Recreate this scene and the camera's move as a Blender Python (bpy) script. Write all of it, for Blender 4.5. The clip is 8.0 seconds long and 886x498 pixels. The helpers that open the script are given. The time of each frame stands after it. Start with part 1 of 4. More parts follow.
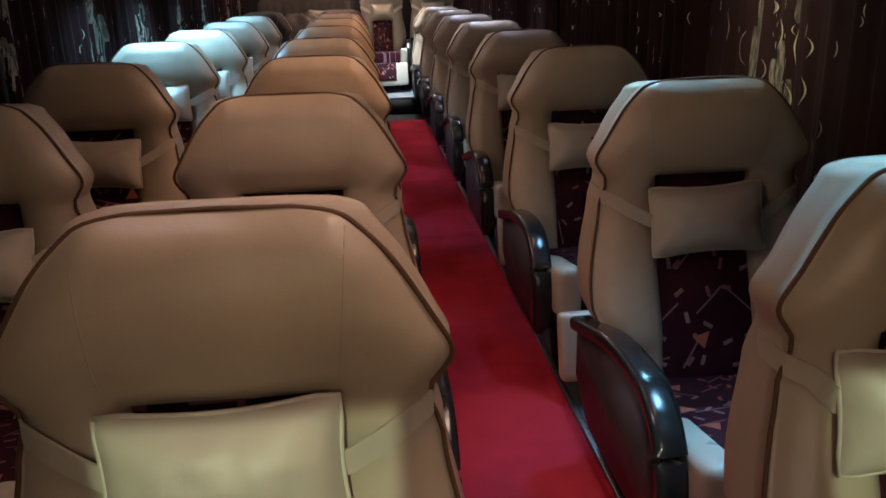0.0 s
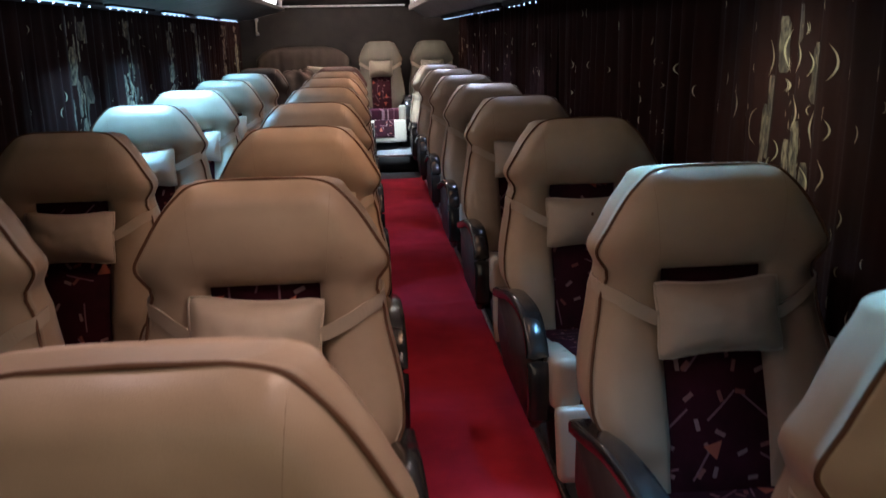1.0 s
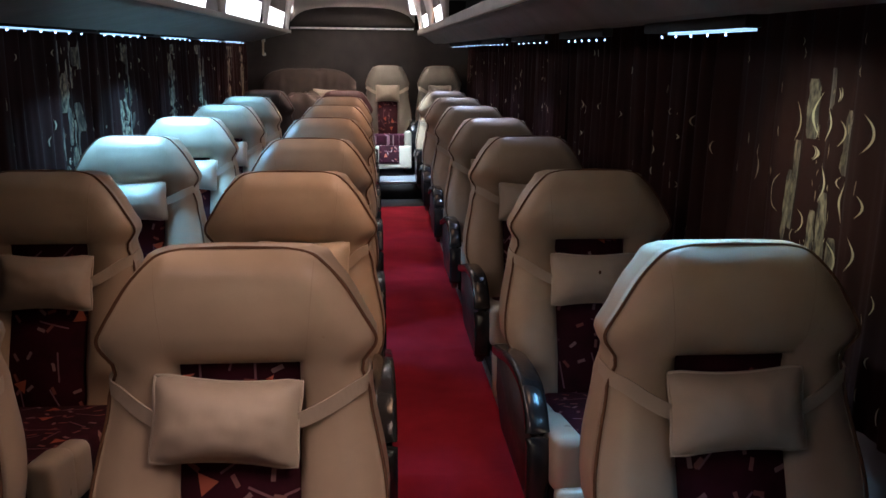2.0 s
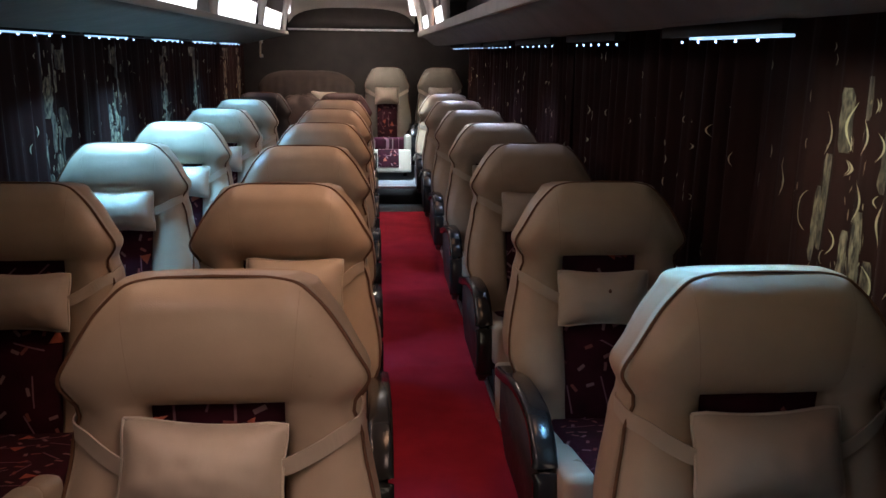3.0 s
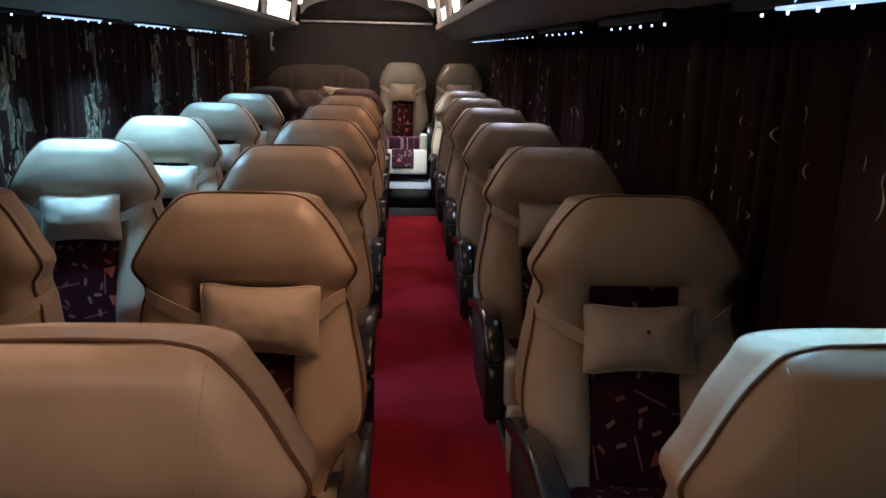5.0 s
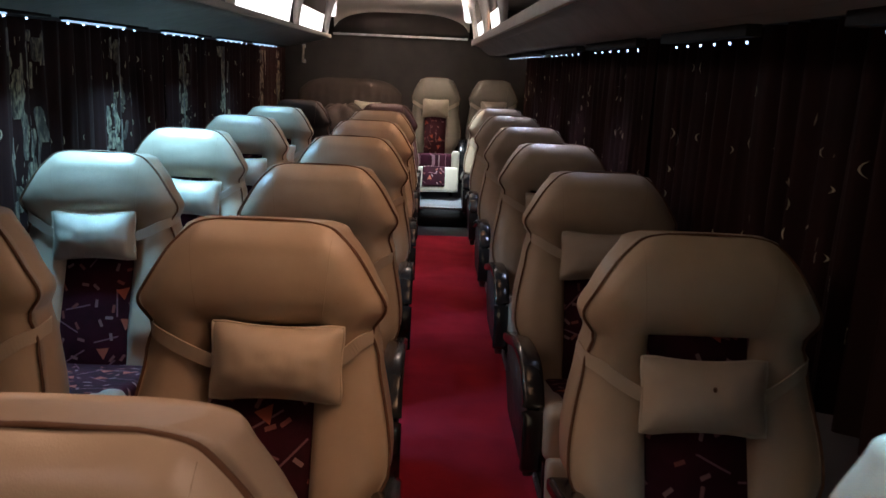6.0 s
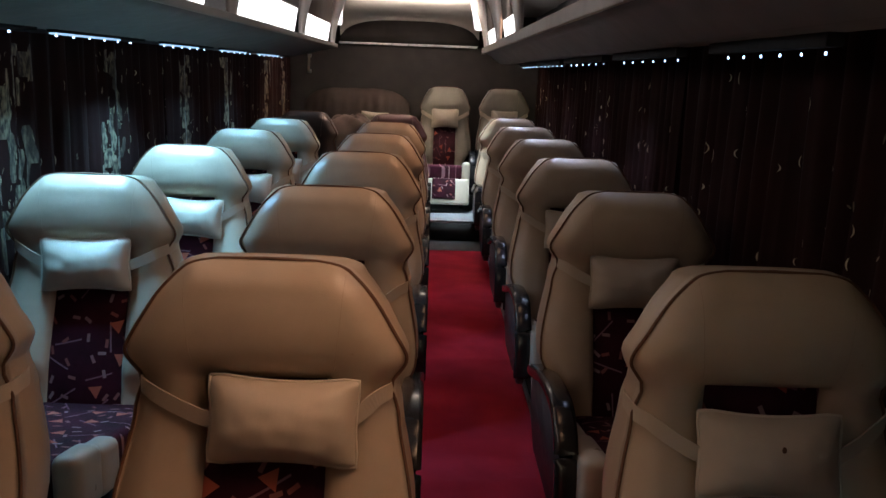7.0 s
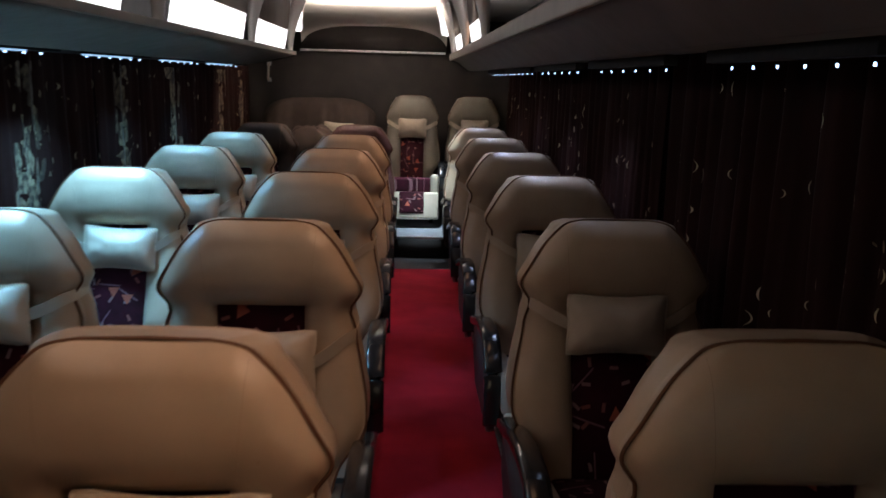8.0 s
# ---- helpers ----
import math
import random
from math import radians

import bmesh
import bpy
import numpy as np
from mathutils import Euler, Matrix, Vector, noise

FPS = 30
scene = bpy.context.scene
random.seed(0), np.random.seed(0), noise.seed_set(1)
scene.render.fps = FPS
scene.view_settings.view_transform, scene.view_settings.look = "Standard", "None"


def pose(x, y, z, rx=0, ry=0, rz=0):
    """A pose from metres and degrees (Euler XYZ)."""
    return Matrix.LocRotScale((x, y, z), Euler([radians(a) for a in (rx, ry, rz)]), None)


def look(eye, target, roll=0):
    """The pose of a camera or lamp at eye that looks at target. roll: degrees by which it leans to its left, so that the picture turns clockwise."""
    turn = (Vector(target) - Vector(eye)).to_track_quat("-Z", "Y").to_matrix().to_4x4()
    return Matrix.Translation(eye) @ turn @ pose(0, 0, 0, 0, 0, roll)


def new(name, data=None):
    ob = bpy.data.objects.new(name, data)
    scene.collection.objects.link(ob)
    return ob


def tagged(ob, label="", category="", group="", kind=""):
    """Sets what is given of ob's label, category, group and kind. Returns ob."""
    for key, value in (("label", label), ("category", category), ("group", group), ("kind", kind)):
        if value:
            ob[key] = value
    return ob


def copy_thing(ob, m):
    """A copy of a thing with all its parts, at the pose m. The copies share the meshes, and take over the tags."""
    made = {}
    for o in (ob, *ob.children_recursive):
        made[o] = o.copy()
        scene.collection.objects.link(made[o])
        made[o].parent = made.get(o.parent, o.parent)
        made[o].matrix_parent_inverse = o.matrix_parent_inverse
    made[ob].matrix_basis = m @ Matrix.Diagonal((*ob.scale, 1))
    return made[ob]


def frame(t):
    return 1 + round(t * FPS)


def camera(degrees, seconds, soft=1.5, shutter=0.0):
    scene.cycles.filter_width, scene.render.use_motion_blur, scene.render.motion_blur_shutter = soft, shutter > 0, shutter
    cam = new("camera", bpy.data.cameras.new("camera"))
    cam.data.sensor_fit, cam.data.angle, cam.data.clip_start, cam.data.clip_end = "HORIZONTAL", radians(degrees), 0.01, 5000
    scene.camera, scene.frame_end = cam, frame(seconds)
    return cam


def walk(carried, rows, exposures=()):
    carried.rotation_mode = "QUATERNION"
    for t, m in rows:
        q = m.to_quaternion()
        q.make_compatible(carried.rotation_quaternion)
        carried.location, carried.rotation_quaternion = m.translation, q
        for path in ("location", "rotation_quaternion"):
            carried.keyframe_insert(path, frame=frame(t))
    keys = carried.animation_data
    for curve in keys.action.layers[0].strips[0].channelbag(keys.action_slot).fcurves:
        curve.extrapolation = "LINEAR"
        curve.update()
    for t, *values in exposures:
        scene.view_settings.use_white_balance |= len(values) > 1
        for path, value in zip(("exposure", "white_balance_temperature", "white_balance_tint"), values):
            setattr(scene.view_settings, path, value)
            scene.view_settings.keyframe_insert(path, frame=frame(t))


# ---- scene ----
cam = camera(56.59, 8.0, soft=1.5, shutter=0.4)
# seconds, x, y, z, yaw, pitch, roll
ROWS = [
    (0, -0.2655, -0.0302, 1.2789, -5.680, -18.043, 1.512),
    (0.5, -0.2521, 0.0244, 1.2901, -5.651, -16.117, 1.289),
    (1, -0.2127, 0.1654, 1.3332, -5.512, -14.675, 1.024),
    (1.5, -0.1886, 0.2681, 1.3914, -4.884, -13.613, -0.400),
    (3, -0.1616, 0.5224, 1.4282, -4.764, -13.455, -0.689),
    (3.5, -0.1504, 0.6212, 1.4307, -4.777, -13.469, -0.609),
    (4, -0.1129, 0.7480, 1.3952, -4.756, -13.672, -0.148),
    (5.5, -0.0630, 1.1144, 1.3854, -1.826, -13.297, -2.210),
    (6, -0.0908, 1.2318, 1.3845, -0.933, -12.571, -2.552),
    (6.5, -0.1222, 1.3633, 1.3964, -0.664, -12.167, -2.589),
    (7, -0.1313, 1.4655, 1.4008, -0.615, -12.120, -2.082),
    (7.5, -0.1118, 1.5917, 1.4055, -0.682, -12.151, -1.983),
    (8, -0.0621, 1.8450, 1.4230, -2.406, -11.706, -1.566),
]
walk(cam, [(t, pose(x, y, z, 90 + pitch, roll, yaw)) for t, x, y, z, yaw, pitch, roll in ROWS],
     exposures=((0.0, 0.47, 6250, 12), (1.5, 0.50, 5750, 10), (3.5, 0.38, 6050, 11), (5.5, 0.20, 6450, 12), (7.0, 0.15, 6250, 10), (8.0, -0.08, 6150, 9)))

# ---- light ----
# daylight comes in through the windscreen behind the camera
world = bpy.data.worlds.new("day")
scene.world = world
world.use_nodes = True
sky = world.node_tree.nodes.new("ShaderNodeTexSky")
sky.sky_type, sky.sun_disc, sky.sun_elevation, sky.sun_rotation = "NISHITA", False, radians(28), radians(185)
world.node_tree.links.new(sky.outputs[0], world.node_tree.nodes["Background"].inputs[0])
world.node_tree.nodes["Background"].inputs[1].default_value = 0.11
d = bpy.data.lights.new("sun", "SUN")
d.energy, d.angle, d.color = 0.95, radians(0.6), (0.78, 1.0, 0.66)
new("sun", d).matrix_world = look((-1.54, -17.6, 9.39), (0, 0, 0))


def area(name, place, target, sx, sy, watts, colour, spread=180):
    d = bpy.data.lights.new(name, "AREA")
    d.shape, d.size, d.size_y, d.energy, d.color, d.spread = "RECTANGLE", sx, sy, watts, colour, radians(spread)
    ob = new(name, d)
    ob.matrix_world = look(place, target)
    return ob


WARM, SOFT, COOL = (1.0, 0.53, 0.29), (1.0, 0.58, 0.36), (0.26, 0.64, 1.0)
# lamps of lit cove panels along both rack fronts; unlit stretches get added fills
PINK = (1.0, 0.69, 0.62)
for y, watts, tint in ((0.45, 0.42, PINK), (1.36, 2.05, (1.0, 0.67, 0.51)), (2.70, 1.9, WARM), (3.84, 0.82, WARM), (4.98, 0.85, WARM), (6.1, 1.7, WARM), (7.22, 1.6, WARM)):
    area("cove_lamp", (0.27, y, 1.80), (-0.22, y + 0.16, 0.9), 0.9, 0.22, watts * 1.06, tint, 78)
# the first, under an unlit diffuser, is a fill added for the carpet
for y, watts in ((1.1, 0.80), (2.15, 0.70), (3.25, 0.42), (4.3, 0.35), (5.5, 0.35), (7.4, 0.22)):
    area("cove_lamp", (-0.86, y, 1.80), (0.15, y - 0.05, 0.3) if y > 2 else (0.08, y + 0.75, 0.0), 0.8, 0.14, watts, SOFT if y > 2 else PINK, 92 if y > 2 else 72)


def strip_lamp(x, y, length, watts, colour, forward, sideways, spread):
    """A strip along y that shines down, tilted forward (+y) and sideways (+x) by degrees."""
    ob = area("strip_lamp", (x, y, 1.46), (x, y + 0.001, 0), 0.04, length, watts, colour, spread)
    ob.matrix_world = pose(x, y, 1.46, forward, -sideways, 0)


# the blue-white strips under the racks
STRIPS_L = ((3.20, 0.70, 4.2), (4.20, 0.66, 6.6), (5.28, 0.66, 2.2), (6.32, 0.72, 1.7), (7.34, 0.85, 0.08))
for y0, length, watts in STRIPS_L:
    strip_lamp(-1.315, y0 + length + 0.21, 0.40, watts * 1.55, COOL, 0, 10, 112)
for y, watts in ((1.26, 1.1), (2.27, 2.0), (4.30, 0.18), (5.42, 1.5), (6.54, 1.4), (7.66, 1.4), (8.74, 0.6)):
    strip_lamp(0.53, y, 0.08 if y < 3 else 0.30, watts, COOL if y < 3 else (0.60, 0.70, 1.0), -22 if y < 3 else -4, 0 if y < 3 else 8, 62 if y < 3 else 98)
for y, watts in ((1.38, 0.7), (2.43, 0.35)):
    strip_lamp(0.50, y, 0.30, watts, COOL, 0, -6, 54)
# the bar's spill on the curtain beside it
strip_lamp(0.56, 2.24, 0.34, 0.55, (0.84, 0.86, 0.60), 0, 40, 92)
# what the rearmost lit panels throw on the brackets behind them
area("cove_spill", (0.25, 6.55, 1.70), (0.35, 7.40, 1.86), 0.10, 0.30, 0.40, (1.0, 0.93, 0.88), 110)
area("cove_spill", (0.25, 8.05, 1.70), (0.35, 8.75, 1.86), 0.10, 0.30, 0.30, (1.0, 0.93, 0.88), 110)
# an added fill over the rear step, and the glow on the curved ceiling end
area("step_lamp", (0.08, 8.35, 1.98), (0.08, 8.72, 0.2), 0.08, 0.08, 2.6, (0.72, 0.90, 1.0), 34)
area("rear_glow", (-0.38, 8.45, 1.75), (-0.38, 8.80, 2.1), 1.0, 0.1, 24.0, (1.0, 0.86, 0.74), 74)

# ---- materials ----


class Mat:
    """A node material in the making."""

    def __init__(self, name, rough=0.5, metal=0.0, colour=(0.5, 0.5, 0.5)):
        self.m = bpy.data.materials.new(name)
        self.m.use_nodes = True
        self.t = self.m.node_tree
        self.b = self.t.nodes["Principled BSDF"]
        self.b.inputs["Roughness"].default_value = rough
        self.b.inputs["Metallic"].default_value = metal
        self.b.inputs["Base Color"].default_value = (*colour, 1)

    def n(self, kind, **kw):
        nd = self.t.nodes.new("ShaderNode" + kind)
        for k, v in kw.items():
            if k in nd.inputs:
                self.set(nd.inputs[k], v)
        return nd

    def set(self, socket, v):
        if hasattr(v, "is_output"):
            self.t.links.new(v, socket)
        elif socket.type == "RGBA" and len(v) == 3:
            socket.default_value = (*v, 1)
        else:
            socket.default_value = v

    def to(self, key, v):
        self.set(self.b.inputs[key], v)

    def math(self, op, a, b=0.0, c=0.0):
        nd = self.t.nodes.new("ShaderNodeMath")
        nd.operation = op
        for s, v in zip(nd.inputs, (a, b, c)):
            self.set(s, v)
        return nd.outputs[0]

    def coord(self, kind="Object"):
        return self.t.nodes.new("ShaderNodeTexCoord").outputs[kind]

    def noise(self, scale, detail=4.0, vec=None, rough=0.55):
        nd = self.n("TexNoise", Scale=scale, Detail=detail, Roughness=rough)
        self.set(nd.inputs["Vector"], vec if vec is not None else self.coord())
        return nd.outputs["Fac"]

    def ramp(self, fac, *stops):
        nd = self.t.nodes.new("ShaderNodeValToRGB")
        self.set(nd.inputs[0], fac)
        e = nd.color_ramp.elements
        while len(e) < len(stops):
            e.new(0.5)
        for el, (p, c) in zip(e, stops):
            el.position = p
            el.color = (*c, 1) if len(c) == 3 else c
        return nd.outputs[0]

    def mix(self, fac, a, b, blend="MIX"):
        nd = self.t.nodes.new("ShaderNodeMix")
        nd.data_type, nd.blend_type = "RGBA", blend
        self.set(nd.inputs["Factor"], fac)
        self.set(nd.inputs[6], a)
        self.set(nd.inputs[7], b)
        return nd.outputs[2]

    def bump(self, height, strength=0.3, dist=0.002):
        nd = self.n("Bump", Strength=strength, Distance=dist, Height=height)
        self.to("Normal", nd.outputs[0])


def leatherette(name, light, dark, rough=0.30):
    k = Mat(name, rough)
    k.to("Specular IOR Level", 0.5)
    big = k.noise(5.0, 5.0)
    rand = k.t.nodes.new("ShaderNodeObjectInfo").outputs["Random"]
    base = k.ramp(big, (0.1, tuple(c * 0.8 for c in dark)), (0.9, tuple(c * 1.12 for c in light)))
    k.to("Base Color", k.mix(k.math("MULTIPLY", rand, 0.18), base, tuple(c * 0.7 for c in dark)))
    k.to("Roughness", k.math("MULTIPLY_ADD", k.noise(14.0, 3.0), 0.20, rough - 0.08))
    grain = k.n("TexVoronoi", Scale=420.0, Vector=k.coord()).outputs["Distance"]
    soft = k.math("ADD", k.noise(9.0, 2.0), k.math("MULTIPLY", k.noise(27.0, 2.0), 0.25))
    k.bump(k.math("ADD", soft, k.math("MULTIPLY", grain, 0.10)), 0.3, 0.004)
    return k.m


COVER = leatherette("beige leatherette", (0.585, 0.458, 0.332), (0.485, 0.368, 0.258))
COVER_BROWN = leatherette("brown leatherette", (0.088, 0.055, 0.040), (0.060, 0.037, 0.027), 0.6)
COVER_MAROON = leatherette("maroon leatherette", (0.11, 0.030, 0.028), (0.07, 0.020, 0.018), 0.5)
# the beige cover greyed and darkened: the rear row's dim light in the colour
COVER_DIM = leatherette("dimmed beige leatherette", (0.30, 0.27, 0.22), (0.23, 0.205, 0.165))
BOLSTER = leatherette("pale beige leatherette", (0.60, 0.52, 0.42), (0.52, 0.45, 0.35), 0.3)
PILLOW = leatherette("beige pillow leatherette", (0.64, 0.54, 0.42), (0.55, 0.455, 0.345), 0.42)
PIPING = Mat("brown piping", 0.75, 0, (0.13, 0.06, 0.03)).m
SEAM = Mat("stitched seam", 0.7, 0, (0.42, 0.315, 0.22)).m
PIPING_PALE = Mat("pale piping", 0.5, 0, (0.66, 0.58, 0.46)).m


def streaky(name):
    """Plum velour with scattered pale bars and orange triangles; uv in metres."""
    k = Mat(name, 0.8)
    shift = k.math("MULTIPLY", k.t.nodes.new("ShaderNodeObjectInfo").outputs["Random"], 9.0)
    uv = k.n("Mapping", Vector=k.coord("UV"), Location=k.n("CombineXYZ", X=shift, Y=shift).outputs[0]).outputs[0]

    def layer(scale, half_w, half_l, seed, tri=False):
        vec = k.n("Mapping", Vector=uv, Scale=(scale, scale, 1), Location=(seed, seed * 0.7, 0)).outputs[0]
        v = k.n("TexVoronoi", Scale=1.0, Randomness=0.8, Vector=vec)
        v.voronoi_dimensions = "2D"
        off = k.t.nodes.new("ShaderNodeVectorMath")
        off.operation = "SUBTRACT"
        k.set(off.inputs[0], vec)
        k.set(off.inputs[1], v.outputs["Position"])
        col = k.n("SeparateColor", Color=v.outputs["Color"])
        rot = k.n("VectorRotate", Vector=off.outputs[0], Angle=k.math("MULTIPLY", col.outputs[0], 6.283))
        rot.rotation_type = "Z_AXIS"
        xyz = k.n("SeparateXYZ", Vector=rot.outputs[0])
        ax = k.math("ABSOLUTE", xyz.outputs[0])
        if tri:
            w = k.math("MULTIPLY_ADD", xyz.outputs[1], 0.55, half_l * 0.55)
            inside = k.math("LESS_THAN", ax, w)
        else:
            inside = k.math("LESS_THAN", ax, half_w)
        inside = k.math("MULTIPLY", inside, k.math("LESS_THAN", k.math("ABSOLUTE", xyz.outputs[1]), half_l))
        return k.math("MULTIPLY", inside, k.math("GREATER_THAN", col.outputs[1], 0.22)), col.outputs[2]

    base = k.ramp(k.noise(9.0, 5.0), (0.3, (0.018, 0.003, 0.006)), (0.7, (0.056, 0.0065, 0.017)))
    bars, b = layer(17.0, 0.085, 0.22, 1.3)
    thin, _ = layer(9.0, 0.022, 0.42, 7.7)
    tris, tb = layer(9.5, 0.0, 0.19, 4.1, True)
    tris = k.math("MULTIPLY", tris, k.math("GREATER_THAN", tb, 0.62))
    c = k.mix(thin, base, (0.24, 0.12, 0.14))
    c = k.mix(bars, c, k.ramp(b, (0.2, (0.30, 0.19, 0.19)), (0.8, (0.26, 0.085, 0.07))))
    c = k.mix(tris, c, (0.48, 0.13, 0.08))
    k.to("Base Color", c)
    k.to("Specular IOR Level", 0.2)
    k.bump(k.noise(900.0, 2.0), 0.4, 0.001)
    return k.m


FABRIC = streaky("plum patterned velour")
ORANGE = Mat("orange velour", 0.85, 0, (0.50, 0.13, 0.075)).m


def mottled(name, a, b, rough=0.5, scale=6.0, metal=0.0, bump=0.15, fine=120.0):
    k = Mat(name, rough, metal)
    k.to("Base Color", k.ramp(k.noise(scale, 6.0), (0.3, a), (0.7, b)))
    k.to("Roughness", k.math("MULTIPLY_ADD", k.noise(scale * 4), 0.25, max(rough - 0.12, 0.03)))
    k.bump(k.noise(fine, 4.0), bump, 0.002)
    return k.m


BLACK_GLOSS = mottled("black lacquered plastic", (0.012, 0.012, 0.013), (0.022, 0.021, 0.022), 0.18, 4.0, 0, 0.03)
ARM_SIDE = mottled("dark plum plastic", (0.030, 0.017, 0.020), (0.052, 0.029, 0.033), 0.5, 8.0)
BLACK_MATT = mottled("matt black plastic", (0.006, 0.006, 0.007), (0.012, 0.012, 0.013), 0.9, 20.0)
STEEL_DARK = mottled("dark painted steel", (0.02, 0.02, 0.022), (0.04, 0.04, 0.042), 0.5, 8.0, 0.6)
CHROME = mottled("brushed aluminium", (0.55, 0.56, 0.58), (0.68, 0.68, 0.70), 0.3, 20.0, 1.0)
GREY_VINYL = mottled("grey step vinyl", (0.20, 0.21, 0.23), (0.29, 0.30, 0.32), 0.5, 14.0)
FLOOR_DARK = mottled("dark grey floor vinyl", (0.045, 0.045, 0.05), (0.07, 0.068, 0.072), 0.6, 9.0)
TRIM_DARK = mottled("dark grey textured trim", (0.115, 0.108, 0.110), (0.165, 0.155, 0.156), 0.55, 7.0)
CEIL_PALE = mottled("pale ceiling laminate", (0.58, 0.52, 0.47), (0.66, 0.60, 0.54), 0.45, 3.0, 0, 0.05)
BRACKET = mottled("pale cream moulded plastic", (0.66, 0.60, 0.56), (0.74, 0.68, 0.63), 0.35, 5.0, 0, 0.05)
LIP = mottled("beige moulded lip", (0.36, 0.31, 0.27), (0.46, 0.40, 0.35), 0.5, 8.0)
REAR_DARK = mottled("dark brown rear lining", (0.020, 0.015, 0.014), (0.036, 0.027, 0.024), 0.75, 7.0)
BLANKET = mottled("dull brown fleece", (0.060, 0.038, 0.030), (0.105, 0.066, 0.052), 0.9, 9.0, 0, 0.5, 260.0)
BLANKET_DARK = mottled("dark brown fleece", (0.038, 0.024, 0.019), (0.066, 0.042, 0.033), 0.9, 9.0, 0, 0.5, 260.0)
COVE_BROWN = mottled("dull brown cove board", (0.10, 0.075, 0.062), (0.15, 0.115, 0.095), 0.6, 6.0)
GOLD = mottled("gold foil print", (0.60, 0.54, 0.33), (0.84, 0.76, 0.52), 0.36, 30.0, 0.4, 0.3)


def carpet_material():
    k = Mat("red needle carpet", 0.95)
    pile = k.noise(700.0, 3.0)
    wear = k.noise(3.2, 6.0)
    base = k.ramp(wear, (0.3, (0.38, 0.018, 0.038)), (0.72, (0.66, 0.034, 0.068)))
    k.to("Base Color", k.mix(k.math("MULTIPLY", k.ramp(pile, (0.4, (0, 0, 0)), (0.75, (1, 1, 1))), 0.35), base, (0.22, 0.004, 0.012)))
    k.to("Specular IOR Level", 0.15)
    k.bump(pile, 0.7, 0.004)
    return k.m


def curtain_material():
    k = Mat("dark maroon curtain cloth", 0.55)
    st = k.noise(90.0, 3.0)
    k.to("Base Color", k.mix(k.math("MULTIPLY", st, 0.6), k.ramp(k.noise(4.0), (0.3, (0.023, 0.011, 0.010)), (0.7, (0.038, 0.014, 0.0125))), (0.029, 0.016, 0.0145)))
    k.to("Specular IOR Level", 0.03)
    k.bump(k.noise(500.0, 2.0), 0.3, 0.001)
    return k.m


def lurex_material():
    k = Mat("crinkled silver-gold thread", 0.3, 0.85)
    k.to("Base Color", k.ramp(k.noise(45.0, 5.0), (0.35, (0.34, 0.27, 0.17)), (0.7, (0.64, 0.54, 0.36))))
    wave = k.n("TexWave", Scale=90.0, Distortion=3.0, Vector=k.coord())
    wave.bands_direction = "Z"
    k.bump(wave.outputs["Fac"], 0.8, 0.003)
    return k.m


def foil_material():
    """Dark cloth shot with bright foil specks, drawn out upwards."""
    k = Mat("speckled foil cloth", 0.34)
    vec = k.n("Mapping", Vector=k.coord(), Scale=(1.0, 1.0, 0.32)).outputs[0]
    spot = k.ramp(k.noise(85.0, 3.0, vec), (0.40, (0, 0, 0)), (0.66, (1, 1, 1)))
    patch = k.ramp(k.noise(11.0, 2.0, vec), (0.36, (0.15, 0.15, 0.15)), (0.62, (1, 1, 1)))
    fac = k.math("MULTIPLY", spot, patch)
    k.to("Base Color", k.mix(fac, (0.042, 0.030, 0.024), (0.62, 0.52, 0.35)))
    k.to("Metallic", k.math("MULTIPLY", fac, 0.75))
    k.bump(k.noise(160.0, 2.0, vec), 0.7, 0.003)
    return k.m


CARPET, CURTAIN, LUREX, FOIL = carpet_material(), curtain_material(), lurex_material(), foil_material()


def pane_material():
    k = Mat("bronze-tinted glass")
    clear, gloss = k.t.nodes.new("ShaderNodeBsdfTransparent"), k.t.nodes.new("ShaderNodeBsdfGlossy")
    gloss.inputs["Roughness"].default_value = 0.02
    clear.inputs["Color"].default_value = (1.0, 0.92, 0.80, 1)
    mix = k.t.nodes.new("ShaderNodeMixShader")
    mix.inputs[0].default_value = 0.06
    k.t.links.new(clear.outputs[0], mix.inputs[1])
    k.t.links.new(gloss.outputs[0], mix.inputs[2])
    k.t.links.new(mix.outputs[0], k.t.nodes["Material Output"].inputs[0])
    return k.m


GLASS = pane_material()


def glow(name, colour, strength):
    k = Mat(name, 0.5, 0, (0.8, 0.8, 0.8))
    k.to("Emission Color", colour)
    k.to("Emission Strength", strength)
    return k.m


LED_WHITE = glow("blue-white diode", (0.45, 0.64, 1.0), 5.0)
LED_BAR = glow("blue-white light bar", (0.42, 0.68, 1.0), 0.9)
PANEL_LIT = glow("lit diffuser panel", (1.0, 0.95, 0.93), 2.4)

PANEL_OFF = mottled("white acrylic diffuser", (0.66, 0.64, 0.61), (0.74, 0.72, 0.69), 0.3, 3.0, 0, 0.02)

# ---- mesh helpers ----


def link(name, verts, faces, mat, parent=None, label="", smooth=True, uv=None):
    me = bpy.data.meshes.new(name)
    me.from_pydata([tuple(v) for v in verts], [], faces)
    me.validate()
    me.materials.append(mat)
    if smooth:
        me.polygons.foreach_set("use_smooth", [True] * len(me.polygons))
    if uv:
        lay = me.uv_layers.new(name="uv")
        for lp in me.loops:
            lay.data[lp.index].uv = uv(me.vertices[lp.vertex_index].co)
    ob = new(name, me)
    if parent:
        ob.parent = parent
    if label:
        ob["label"] = label
    return ob


